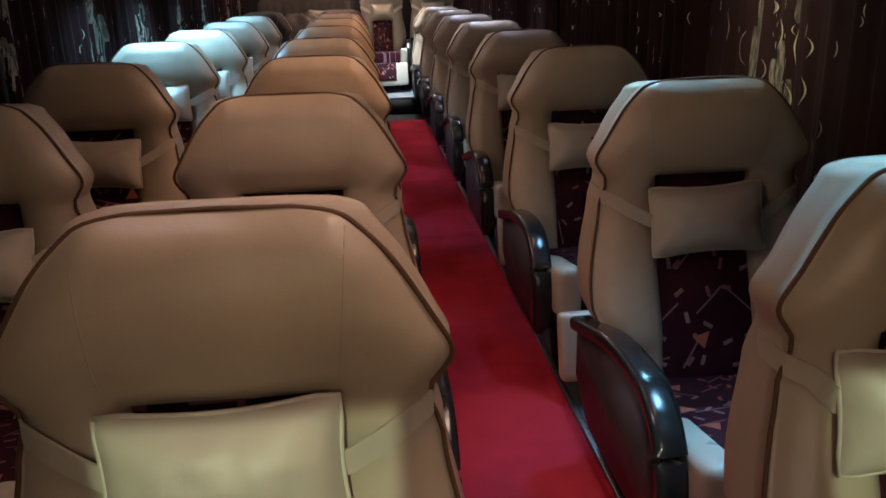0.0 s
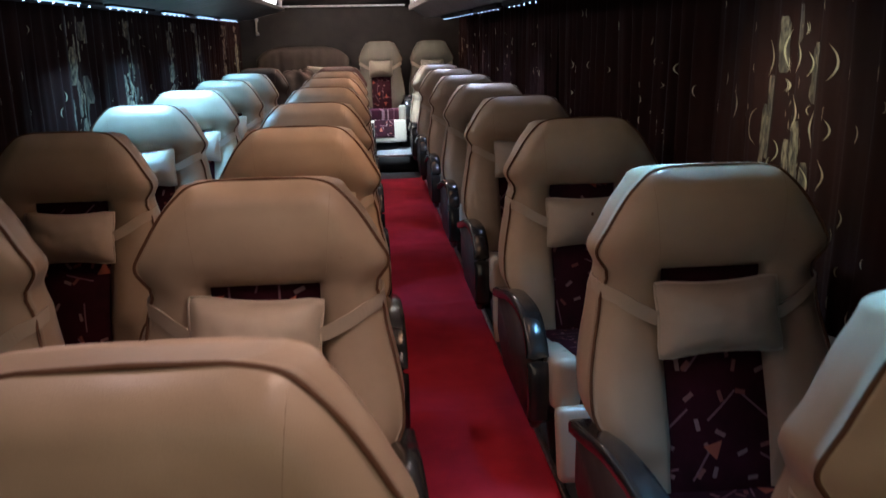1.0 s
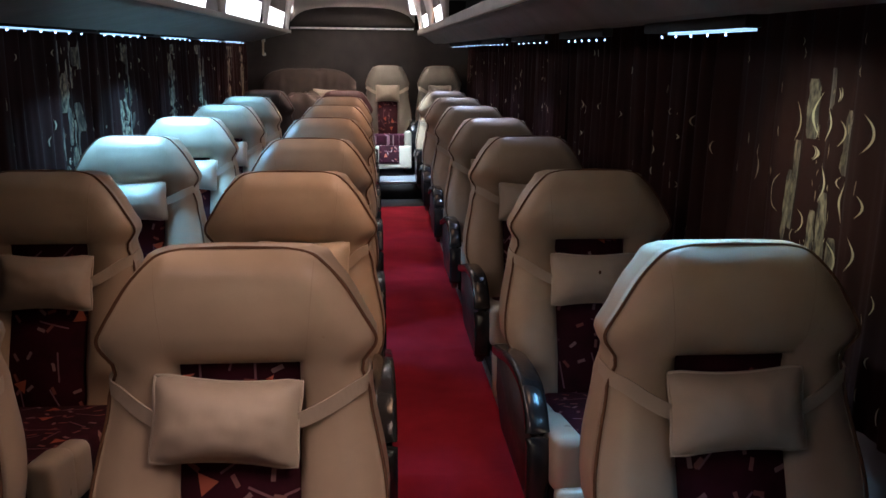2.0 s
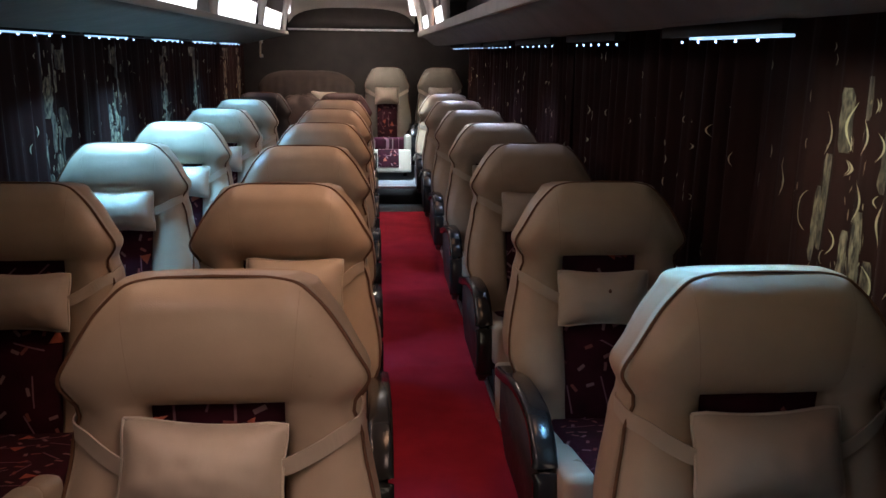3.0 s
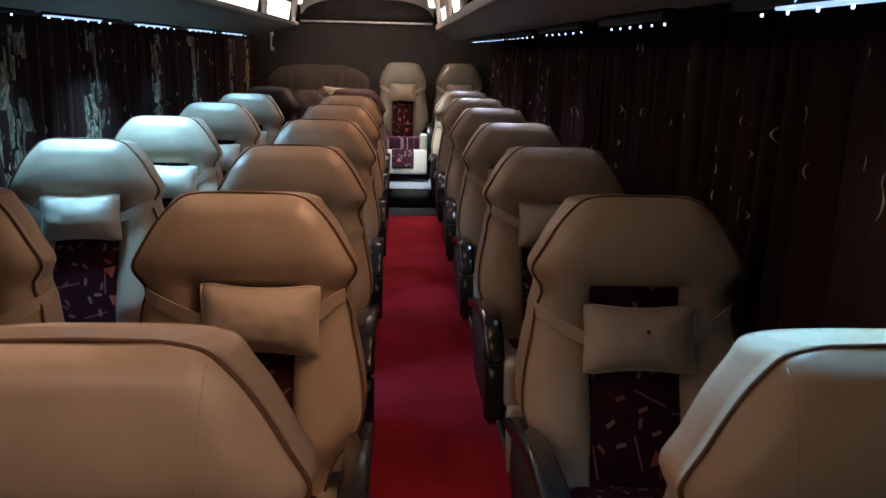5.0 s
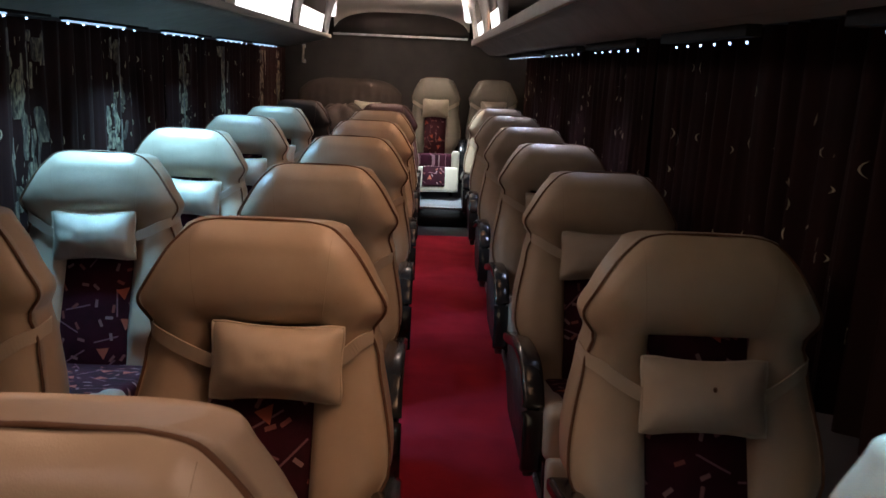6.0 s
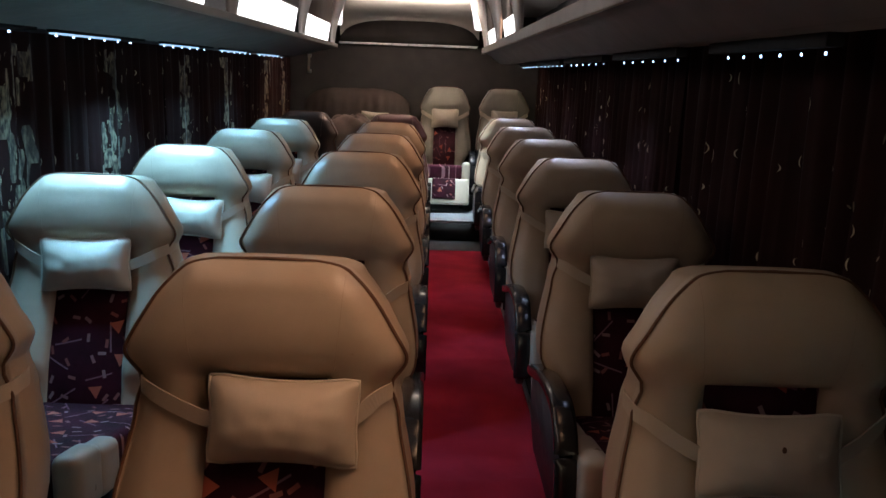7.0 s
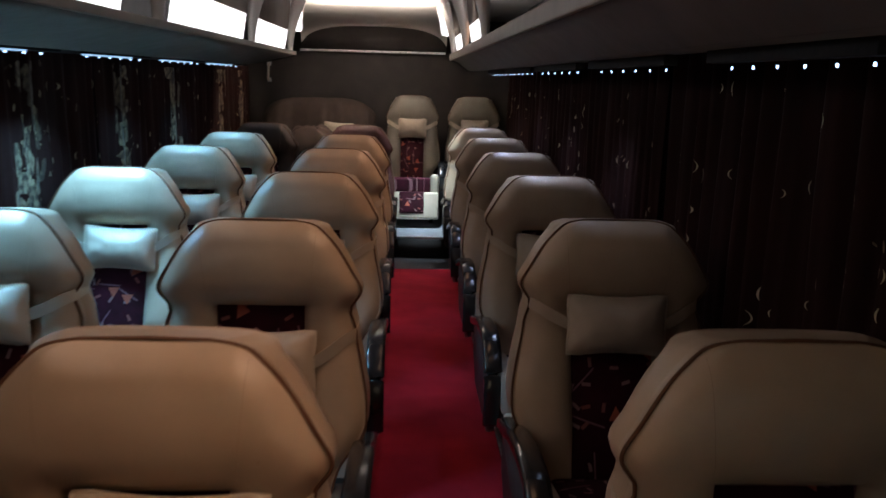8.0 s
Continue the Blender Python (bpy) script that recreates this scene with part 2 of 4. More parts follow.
def part(name, bm, mat, parent=None, label="", smooth=True, uv=None):
    bmesh.ops.recalc_face_normals(bm, faces=bm.faces)
    bm.verts.index_update()
    vs = [v.co.copy() for v in bm.verts]
    fs = [[v.index for v in f.verts] for f in bm.faces]
    bm.free()
    return link(name, vs, fs, mat, parent, label, smooth, uv)


def box_bm(lo, hi, bevel=0.0, seg=2, cuts=0):
    bm = bmesh.new()
    bmesh.ops.create_cube(bm, size=1)
    c = [(a + b) / 2 for a, b in zip(lo, hi)]
    d = [b - a for a, b in zip(lo, hi)]
    for v in bm.verts:
        v.co = Vector([v.co[i] * d[i] + c[i] for i in range(3)])
    if cuts:
        bmesh.ops.subdivide_edges(bm, edges=bm.edges[:], cuts=cuts, use_grid_fill=True)
    if bevel:
        es = [e for e in bm.edges if len(e.link_faces) == 2 and e.calc_face_angle(0) > 0.5]
        bmesh.ops.bevel(bm, geom=es, offset=bevel, segments=seg, affect="EDGES", profile=0.6)
    return bm


def prism_bm(outline, axis, a, b, bevel=0.0, seg=2):
    """A polygon in the plane across axis ('x': (y, z), 'y': (x, z)), from a to b along it."""
    bm = bmesh.new()
    mk = (lambda u, v, w: (w, u, v)) if axis == "x" else (lambda u, v, w: (u, w, v))
    lo = [bm.verts.new(mk(u, v, a)) for u, v in outline]
    hi = [bm.verts.new(mk(u, v, b)) for u, v in outline]
    n = len(outline)
    bm.faces.new(lo)
    bm.faces.new(hi[::-1])
    for i in range(n):
        bm.faces.new((lo[i], lo[(i + 1) % n], hi[(i + 1) % n], hi[i]))
    bmesh.ops.recalc_face_normals(bm, faces=bm.faces)
    if bevel:
        es = [e for e in bm.edges if e.calc_face_angle(0) > 0.4]
        bmesh.ops.bevel(bm, geom=es, offset=bevel, segments=seg, affect="EDGES")
    return bm


def tube(path, r, n=6, flat=None, up=None):
    """Verts and faces of a round (or, with flat=(half width, half thickness), flat) tube along the points of path."""
    vs, fs = [], []
    P = [Vector(p) for p in path]
    for i, p in enumerate(P):
        d = (P[min(i + 1, len(P) - 1)] - P[max(i - 1, 0)]).normalized()
        u = Vector(up) if up else (Vector((0, 1, 0)) if abs(d.y) < 0.9 else Vector((1, 0, 0)))
        s = d.cross(u).normalized()
        u = s.cross(d).normalized()
        for j in range(n):
            a = 2 * math.pi * (j + 0.5) / n
            if flat:
                ca, sa = math.cos(a), math.sin(a)
                q = lambda c: math.copysign(abs(c) ** 0.45, c)
                vs.append(p + s * q(ca) * flat[0] + u * q(sa) * flat[1])
            else:
                vs.append(p + (s * math.cos(a) + u * math.sin(a)) * r)
    for i in range(len(P) - 1):
        for j in range(n):
            k = (j + 1) % n
            fs.append((i * n + j, i * n + k, (i + 1) * n + k, (i + 1) * n + j))
    fs.append(tuple(range(n))[::-1])
    fs.append(tuple((len(P) - 1) * n + j for j in range(n)))
    return vs, fs


def smooth_path(pts, per=6):
    out = []
    P = [np.array(p, float) for p in pts]
    for i in range(len(P) - 1):
        a, b, c, d = P[max(i - 1, 0)], P[i], P[i + 1], P[min(i + 2, len(P) - 1)]
        for k in range(per):
            t = k / per
            out.append(0.5 * (2 * b + (c - a) * t + (2 * a - 5 * b + 4 * c - d) * t * t + (3 * b - a - 3 * c + d) * t ** 3))
    out.append(P[-1])
    return out


# ---- structure ----
X0, X1, Y0, Y1, TOP = -1.62, 0.97, -1.35, 10.75, 2.02
MID = (X0 + X1) / 2


def slab(name, lo, hi, mat, label="", bevel=0.0):
    return tagged(part(name, box_bm(lo, hi, bevel), mat, None, "", bevel > 0), label, name.split("_")[0], "", "structure")


slab("floor", (X0, Y0, -0.10), (X1, Y1, -0.006), FLOOR_DARK, "dark grey vinyl bus floor under the seats")
slab("wall_left", (X0 - 0.08, Y0, -0.1), (X0, Y1, TOP + 0.1), TRIM_DARK, "dark trimmed bus side wall behind curtains")
slab("wall_right", (X1, Y0, -0.1), (X1 + 0.08, Y1, TOP + 0.1), TRIM_DARK, "dark trimmed bus side wall behind curtains")
slab("wall_rear", (X0, Y1, -0.1), (X1, Y1 + 0.08, TOP + 0.1), REAR_DARK, "dark brown lined rear wall of the bus")
# unseen front bulkhead with the windscreen opening; pillars and header placed to trim sunlight
front = tagged(new("wall_front"), "unseen front end of the bus, its openings set to shape the sunlight", "wall", "", "structure")
part("lower_panel", box_bm((X0, Y0 - 0.08, -0.1), (X1, Y0, 0.85)), TRIM_DARK, front)
part("header", box_bm((X0, Y0 - 0.08, 2.012), (X1, Y0, TOP + 0.1)), TRIM_DARK, front)
for a, b in ((X0, -0.81), (-0.44, -0.35), (0.03, 0.15), (0.66, X1)):
    part("pillar", box_bm((a, Y0 - 0.08, 0.85), (b, Y0, 2.012)), TRIM_DARK, front)
for n, (a, b) in enumerate(((-0.81, -0.44), (-0.35, 0.03), (0.15, 0.66))):
    pane = tagged(part("window_%d" % (n + 1), box_bm((a, Y0 - 0.045, 0.85), (b, Y0 - 0.04, 2.012)), GLASS, None), "unseen bronze-tinted pane added in a front wall opening", "window", "", "structure")
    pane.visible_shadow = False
slab("ceiling", (X0, Y0, TOP), (X1, Y1, TOP + 0.1), CEIL_PALE, "pale laminate bus ceiling")

# red carpet runner with a few creases across it
cy = np.linspace(Y0 + 0.02, 7.915, 240)
cx = np.linspace(-0.172, 0.322, 11)
CREASES = ((1.15, 0.009), (1.62, 0.006), (2.88, 0.012), (4.11, 0.014), (5.35, 0.009), (6.55, 0.008))


def carpet_height(x, y):
    h = 0.006 + 0.0015 * noise.noise(Vector((x * 6, y * 3, 0))) + 0.005 * noise.noise(Vector((x * 1.2, y * 2.2, 5)))
    for c, a in CREASES:
        h += a * math.exp(-((y - c - 0.05 * (x - 0.07) - 0.015 * math.sin(9 * x + c)) / 0.018) ** 2)
    return h


vs = [(x + 0.004 * noise.noise(Vector((y * 2, x, 3))), y, carpet_height(x, y)) for y in cy for x in cx]
fs = [(i * 11 + j, i * 11 + j + 1, (i + 1) * 11 + j + 1, (i + 1) * 11 + j) for i in range(239) for j in range(10)]
for j in (0, 10):
    base = len(vs)
    vs += [(cx[j], y, -0.005) for y in cy]
    fs += [(i * 11 + j, (i + 1) * 11 + j, base + i + 1, base + i) for i in range(239)]
tagged(link("carpet_runner", vs, fs, CARPET), "red needle-felt aisle carpet with creases across it", "carpet", "", "structure")
for x, w in ((-0.188, 0.012), (0.326, 0.016)):
    slab("aisle_trim", (x, Y0 + 0.02, -0.005), (x + w, 7.915, 0.010), CHROME, "worn aluminium edge strip beside the carpet", 0.003)

# step and rear platform
step = tagged(new("rear_step"), "grey vinyl step up to the rear row", "step", "", "structure")
part("riser", box_bm((-0.19, 8.36, 0.0), (0.345, 8.38, 0.152)), REAR_DARK, step)
part("tread", box_bm((-0.19, 8.35, 0.152), (0.345, 8.80, 0.172), 0.004), GREY_VINYL, step)
part("nosing", box_bm((-0.19, 8.33, 0.156), (0.345, 8.348, 0.176), 0.004), CHROME, step, "pale metal step nosing")
slab("rear_platform", (X0 + 0.002, 8.802, -0.004), (X1 - 0.002, Y1 - 0.002, 0.172), GREY_VINYL, "grey vinyl platform under the rear row")

# luggage racks: dark slanted underside, pale lip, open above
RACK = ((-1.615, 1.505), (-1.40, 1.497), (-1.30, 1.487), (-1.00, 1.556), (-0.955, 1.574), (-0.955, 1.594), (-1.00, 1.598), (-1.30, 1.55), (-1.615, 1.565))


RACK_R = ((0.965, 1.56), (0.62, 1.500), (0.55, 1.490), (0.45, 1.490), (0.36, 1.558), (0.305, 1.578), (0.305, 1.600), (0.35, 1.604), (0.50, 1.56), (0.965, 1.62))


def mirrored(x, right):
    return 2 * MID - x if right else x


def rack(right):
    ob = tagged(new("luggage_rack"), "dark grey overhead luggage rack with a pale lip", "luggage rack", "luggage racks")
    end = 8.95 if right else 8.50
    part("shelf", prism_bm(RACK_R if right else RACK, "y", Y0 + 0.01, end, 0.004), TRIM_DARK, ob)
    a, b = sorted((mirrored(-0.953, right), mirrored(-0.935, right)))
    part("lip", box_bm((a, Y0 + 0.01, 1.570), (b, end, 1.622 if right else 1.600), 0.005), LIP, ob, "pale moulded lip along the rack")
    a, b = sorted((mirrored(-1.605, right), mirrored(-1.585, right)))
    part("back_panel", box_bm((a, Y0 + 0.01, 1.58), (b, end, 2.01), 0.0), TRIM_DARK, ob)
    return ob


for right in (False, True):
    rack(right)

# lit diffusers behind the rack lips, with flared brackets up to the ceiling between them
SPANS_L = ((-0.6, 0.55), (0.75, 2.1), (2.3, 3.5), (3.7, 4.62), (5.22, 6.62), (6.92, 8.22))
SPANS_R = ((-0.6, 0.5), (0.8, 2.0), (2.4, 3.6), (6.30, 7.08), (7.62, 8.62))


def ceiling_panel(y0, y1, right):
    ob = tagged(new("cove_light"), "glowing white diffuser under a dark cove board" if y1 > 2.2 else "unlit white diffuser under a dark cove board", "cove light", "cove lights along the racks")
    low, mid, high = (-0.985, 1.606), (-0.962, 1.745), (-0.93, 1.985)
    board = lambda a, b, t: [(mirrored(x, right), z) for x, z in ((a[0] - t, a[1]), a, b, (b[0] - t, b[1]))]
    part("diffuser", prism_bm(board(low, mid, 0.02), "y", y0, y1, 0.003), PANEL_LIT if y1 > 2.2 else PANEL_OFF, ob)
    part("cove_board", prism_bm(board((mid[0] + 0.004, mid[1] + 0.003), high, 0.02), "y", y0, y1, 0.003), COVE_BROWN, ob, "dull brown board above the light")
    return ob


def bracket(y, right, size=1.0):
    """A moulded post that flares from the rack lip to the ceiling."""
    ob = tagged(new("rack_bracket"), "pale cream flared bracket from rack to ceiling", "bracket", "rack brackets")
    vs, fs, n = [], [], 16
    for i in range(11):
        t = i / 10
        cx_, cz = -0.962 + 0.09 * t ** 2, 1.600 + 0.418 * t
        hy, hx = (0.035 + 0.17 * t ** 1.6) * size, 0.018 + 0.035 * t
        for j in range(n):
            a = 2 * math.pi * j / n
            vs.append((mirrored(cx_ + hx * math.cos(a), right), y + hy * math.sin(a), cz))
    for i in range(10):
        for j in range(n):
            k = (j + 1) % n
            fs.append((i * n + j, i * n + k, (i + 1) * n + k, (i + 1) * n + j))
    fs += [tuple(range(n)), tuple(160 + j for j in range(n))]
    link("post", vs, fs, BRACKET, ob)
    return ob


for spans, right in ((SPANS_L, False), (SPANS_R, True)):
    for a, b in spans:
        ceiling_panel(a, b, right)
for y in (2.2, 4.95, 6.77, 8.35):
    bracket(y, False)
for y, size in ((2.2, 1.0), (5.97, 1.25), (7.36, 1.8), (8.76, 1.6)):
    bracket(y, True, size)

# rear head: curved warm-lit ceiling end, dark arched pelmet and a metal strip
def pelmet_top(x):
    return 1.664 + 0.212 * max(0.0, 1 - abs((x + 0.38) / 0.69) ** 3.4) ** 0.5


vs, fs = [], []
for i in range(15):
    t = i / 14
    for j in range(25):
        x = -1.06 + 1.36 * j / 24
        vs.append((x, 8.75 + 1.05 * math.sin(t * math.pi / 2), 2.012 - (2.008 - pelmet_top(x)) * (1 - math.cos(t * math.pi / 2))))
fs = [(i * 25 + j, i * 25 + j + 1, (i + 1) * 25 + j + 1, (i + 1) * 25 + j) for i in range(14) for j in range(24)]
tagged(link("ceiling_end", vs, fs, CEIL_PALE), "warm beige curved ceiling end over the rear row", "ceiling", "", "structure")
top = [(-1.06 + 1.36 * j / 24) for j in range(25)]
outline = [(x, pelmet_top(x)) for x in top] + [(0.30, 1.664), (-1.06, 1.664)]
pelmet = tagged(new("rear_pelmet"), "dark arched rear pelmet over a metal strip", "pelmet", "", "structure")
part("panel", prism_bm(outline, "y", 9.80, 9.86, 0.006), REAR_DARK, pelmet)
for j in range(16):
    a = -1.07 + 0.085 * j
    part("strip", box_bm((a + 0.002, 9.782, 1.640), (a + 0.083, 9.80, 1.662), 0.003), CHROME, pelmet, "bright segmented metal strip")
part("lower_panel", box_bm((X0 + 0.01, 9.82, 0.18), (X1 - 0.01, 9.86, 1.638), 0.004), REAR_DARK, pelmet)


def corner_light(a, b):
    """A slanted diffuser that runs from the ceiling down beside the curved end."""
    ob = tagged(new("corner_light"), "glowing white slanted diffuser beside the curved ceiling end", "corner light", "rear corner lights")
    vs, fs = tube([a, b], 0, 8, flat=(0.045, 0.012), up=(0, -0.4, 1))
    link("diffuser", vs, fs, PANEL_LIT, ob)
    vs, fs = tube([Vector(p) + Vector((0, 0.012, 0.016)) for p in (a, b)], 0, 8, flat=(0.056, 0.010), up=(0, -0.4, 1))
    link("housing", vs, fs, BRACKET, ob, "pale cream housing")
    return ob


corner_light((-0.98, 8.86, 1.985), (-1.035, 9.30, 1.800))
corner_light((0.22, 8.86, 1.985), (0.275, 9.30, 1.800))


# ---- curtains ----
def curtain(y0, y1, right, seed, band, bold=False):
    ob = tagged(new("window_curtain"), "dark maroon pleated curtain with gold crescent print", "curtain", "window curtains")
    rnd = random.Random(seed)
    wall_x, way = (0.905, -1) if right else (-1.555, 1)
    pleats = rnd.uniform(7.5, 9.5)
    ph = rnd.uniform(0, 6)
    deep = 0.28 if bold else 0.9 if right else 0.5

    def at(u, v, lift=0.0):
        y = y0 + (y1 - y0) * u
        z = 0.60 + (0.94 if right else 0.885) * v
        a = 2 * math.pi * pleats * u + ph + 0.8 * noise.noise(Vector((y * 2, z * 0.8, seed)))
        d = deep * (0.026 * math.sin(a) + 0.012 * math.sin(2.3 * a + 1) * (1 - 0.5 * v)) + 0.012 * noise.noise(Vector((y * 5, z * 1.6, seed + 9)))
        return Vector((wall_x + way * (d + lift), y, z))

    nu, nv = 90, 9
    vs = [at(i / nu, j / nv) for j in range(nv + 1) for i in range(nu + 1)]
    m = len(vs)
    vs += [at(i / nu, j / nv, -0.003) for j in range(nv + 1) for i in range(nu + 1)]
    w = nu + 1
    fs = [(j * w + i, j * w + i + 1, (j + 1) * w + i + 1, (j + 1) * w + i) for j in range(nv) for i in range(nu)]
    fs += [tuple(m + k for k in f[::-1]) for f in fs]
    link("cloth", vs, fs, CURTAIN, ob)
    wide, tall = y1 - y0, 0.94 if right else 0.885

    def ribbon_up(u0, hw, v0, v1, drift=0.004):
        """A narrow speckled foil ribbon woven into the cloth from v0 up to v1."""
        vs, n = [], max(8, int(45 * (v1 - v0)))
        for k in range(n + 1):
            v = v0 + (v1 - v0) * k / n
            sway = drift * noise.noise(Vector((u0 * 9, v * 7, seed)))
            ends = min(1.0, 0.6 + 5.0 * min(k, n - k) / n)
            for q in (-1, -0.33, 0.33, 1):
                edge = hw * q * ends * (1 + 0.4 * noise.noise(Vector((u0 * 7 + q, v * 24, seed))))
                vs.append(at(u0 + (sway + edge) / wide, v, 0.0018))
        fs = [(4 * k + q, 4 * k + q + 1, 4 * k + q + 5, 4 * k + q + 4) for k in range(n) for q in range(3)]
        link("foil_ribbon", vs, fs, FOIL, ob, "speckled silver-gold foil ribbon")

    if bold:
        for u0, hw, v0, v1 in ((0.632, 0.018, 0.40, 0.645), (0.662, 0.013, 0.36, 0.56), (0.578, 0.017, 0.655, 0.81), (0.492, 0.015, 0.74, 0.84), (0.477, 0.017, 0.34, 0.53), (0.540, 0.013, 0.34, 0.47), (0.425, 0.012, 0.58, 0.74), (0.600, 0.016, 0.03, 0.36), (0.510, 0.017, 0.03, 0.34), (0.44, 0.012, 0.05, 0.42)):
            ribbon_up(u0, hw, v0, v1)
    elif not right:
        # broken, drifting foil streaks that gather into one wide band
        v = 0.04
        while v < 0.93:
            step = rnd.uniform(0.05, 0.10)
            for k in range(rnd.choice((3, 3, 4))):
                ribbon_up(band + rnd.gauss(0, 0.055), rnd.uniform(0.006, 0.020), max(0.03, v + rnd.uniform(-0.04, 0.02)), min(0.955, v + step + rnd.uniform(0.0, 0.09)), 0.020)
            v += step

    # printed crescents: how far along, how high, which way they bulge, half height, depth, half stroke
    marks = []
    if bold:
        for u0, v0, side, hgt in ((0.659, 0.693, -1, 0.050), (0.549, 0.718, 1, 0.056), (0.500, 0.701, -1, 0.041), (0.466, 0.774, -1, 0.016), (0.348, 0.691, -1, 0.043), (0.503, 0.550, -1, 0.048), (0.400, 0.514, 1, 0.060), (0.346, 0.519, -1, 0.026), (0.821, 0.546, -1, 0.040), (0.687, 0.491, 1, 0.050), (0.586, 0.432, -1, 0.030), (0.448, 0.683, -1, 0.030), (0.97, 0.526, -1, 0.024), (0.45, 0.36, -1, 0.045), (0.55, 0.27, 1, 0.048), (0.36, 0.40, -1, 0.04), (0.66, 0.31, 1, 0.045), (0.42, 0.20, 1, 0.05), (0.60, 0.15, -1, 0.045)):
            marks.append((u0, v0, side, hgt, 0.52 * hgt, 0.0027 if hgt > 0.04 else 0.002))
        marks += [(0.566, 0.620, -1, 0.018, 0.021, 0.0046), (0.569, 0.620, -1, 0.016, 0.014, 0.002)]
    for k in range(34 if right else 26):
        marks.append((rnd.uniform(0.03, 0.97), rnd.uniform(0.06, 0.92), rnd.choice((-1, 1)), rnd.uniform(0.010, 0.024), rnd.uniform(0.003, 0.009), rnd.uniform(0.0009, 0.0017)))
    vs, fs = [], []
    for u0, v0, side, hgt, dep, stroke in marks:
        b = len(vs)
        for k in range(11):
            t = -1 + 2 * k / 10
            th = stroke * (1 - t * t) + 0.0003
            for q in (-th, th):
                vs.append(at(u0 + (side * dep * (1 - t * t) + q) / wide, v0 + hgt * t / tall, 0.0026))
        fs += [(b + 2 * k, b + 2 * k + 1, b + 2 * k + 3, b + 2 * k + 2) for k in range(10)]
    tagged(link("gold_print", vs, fs, GOLD, ob, "gold foil crescents"), kind="stuff")

    # loose upright foil flecks about the ribbons
    vs, fs = [], []
    for k in range(90 if not right else 60 if bold else 24):
        u0, v0 = band + rnd.gauss(0, 0.075 if k % 4 else 0.3), rnd.uniform(0.04, 0.95 if not right else 0.83)
        hgt, th, b = rnd.uniform(0.004, 0.020), rnd.uniform(0.0007, 0.0022), len(vs)
        skew = rnd.uniform(-0.003, 0.003)
        for q in range(5):
            t = -1 + q / 2
            for e in (-1, 1):
                vs.append(at(min(0.995, max(0.005, u0 + (skew * t + e * th * (1.1 - t * t)) / wide)), min(0.97, max(0.03, v0 + hgt * t / tall)), 0.0022))
        fs += [(b + 2 * q, b + 2 * q + 1, b + 2 * q + 3, b + 2 * q + 2) for q in range(4)]
    tagged(link("foil_threads", vs, fs, LUREX, ob, "short silver-gold foil flecks"), kind="stuff")
    return ob


BANDS = {4: 0.47, 5: 0.31, 6: 0.37, 7: 0.27, 8: 0.60}
for i in range(10):
    a = -0.37 + 1.045 * i
    curtain(a, min(a + 1.035, 9.78), False, 10 + i, BANDS.get(i, 0.45))
    curtain(a, min(a + 1.035, 9.78), True, 40 + i, 0.495 if i == 2 else 0.6, i == 2)


# ---- light strips under the racks ----
def light_strip(y0, right, count, gap, bar=0.0, ahead=0.02):
    ob = tagged(new("light_strip"), "row of blue-white diodes under the luggage rack" if not bar else "blue-white light bar with diodes under the luggage rack", "light strip", "rack light strips")
    x, low = (0.535, 1.466) if right else (-1.345, 1.480)
    part("channel", box_bm((x - 0.016, y0 - ahead - 0.01, low), (x + 0.016, y0 + count * gap, 1.490), 0.002), BLACK_MATT, ob)
    for k in range(count):
        y, e = y0 + k * gap, 0.0017 if right else 0.003
        part("diode", box_bm((x - e, y - e, low - 0.013), (x + e, y + e, low - 0.007), 0.001), LED_WHITE, ob)
    if bar:
        part("light_bar", box_bm((x - 0.014, y0 - ahead, low - 0.006), (x + 0.014, y0 - ahead + bar, low - 0.0005), 0.002), LED_BAR, ob, "glowing blue-white bar")
    return ob


for y0, length, _ in STRIPS_L + ((1.10, 0.70, 0), (2.15, 0.70, 0)):
    light_strip(y0, False, 6, length / 5, 0.82 * length if y0 > 3 else 0.0)
light_strip(1.02, True, 4, 0.095)
light_strip(2.01, True, 5, 0.094, 0.41, 0.11)
for y0, gap, count in ((2.90, 0.095, 6), (3.77, 0.130, 6), (4.78, 0.155, 6), (5.87, 0.165, 6), (6.95, 0.16, 6)):
    light_strip(y0, True, count, gap)


# ---- seats ----
# the back's profile: leant below, hollow at the waist, the head forward again
LEAN_Z = [0.22, 0.3, 0.42, 0.5, 0.56, 0.62, 0.66, 0.7, 0.74, 0.78, 0.82, 0.86, 0.9, 0.95, 1, 1.05]
LEAN_Y = [-0.150, -0.1277, -0.0945, -0.0627, -0.0376, -0.0132, 0.0015, 0.0131, 0.02, 0.0192, 0.0134, 0.0079, 0.0062, 0.0125, 0.0224, 0.0338]
ZS = [0.255, 0.30, 0.345, 0.385, 0.41, 0.44, 0.48, 0.52, 0.56, 0.6, 0.64, 0.68, 0.715, 0.735, 0.755, 0.775, 0.795, 0.8, 0.812, 0.826, 0.84, 0.8568, 0.87, 0.8826, 0.8955, 0.9084, 0.9213, 0.9343, 0.9472, 0.9601, 0.9704, 0.9807, 0.99, 0.9983, 1.005, 1.0117, 1.0165, 1.021, 1.025, 1.0283, 1.0312, 1.0334]
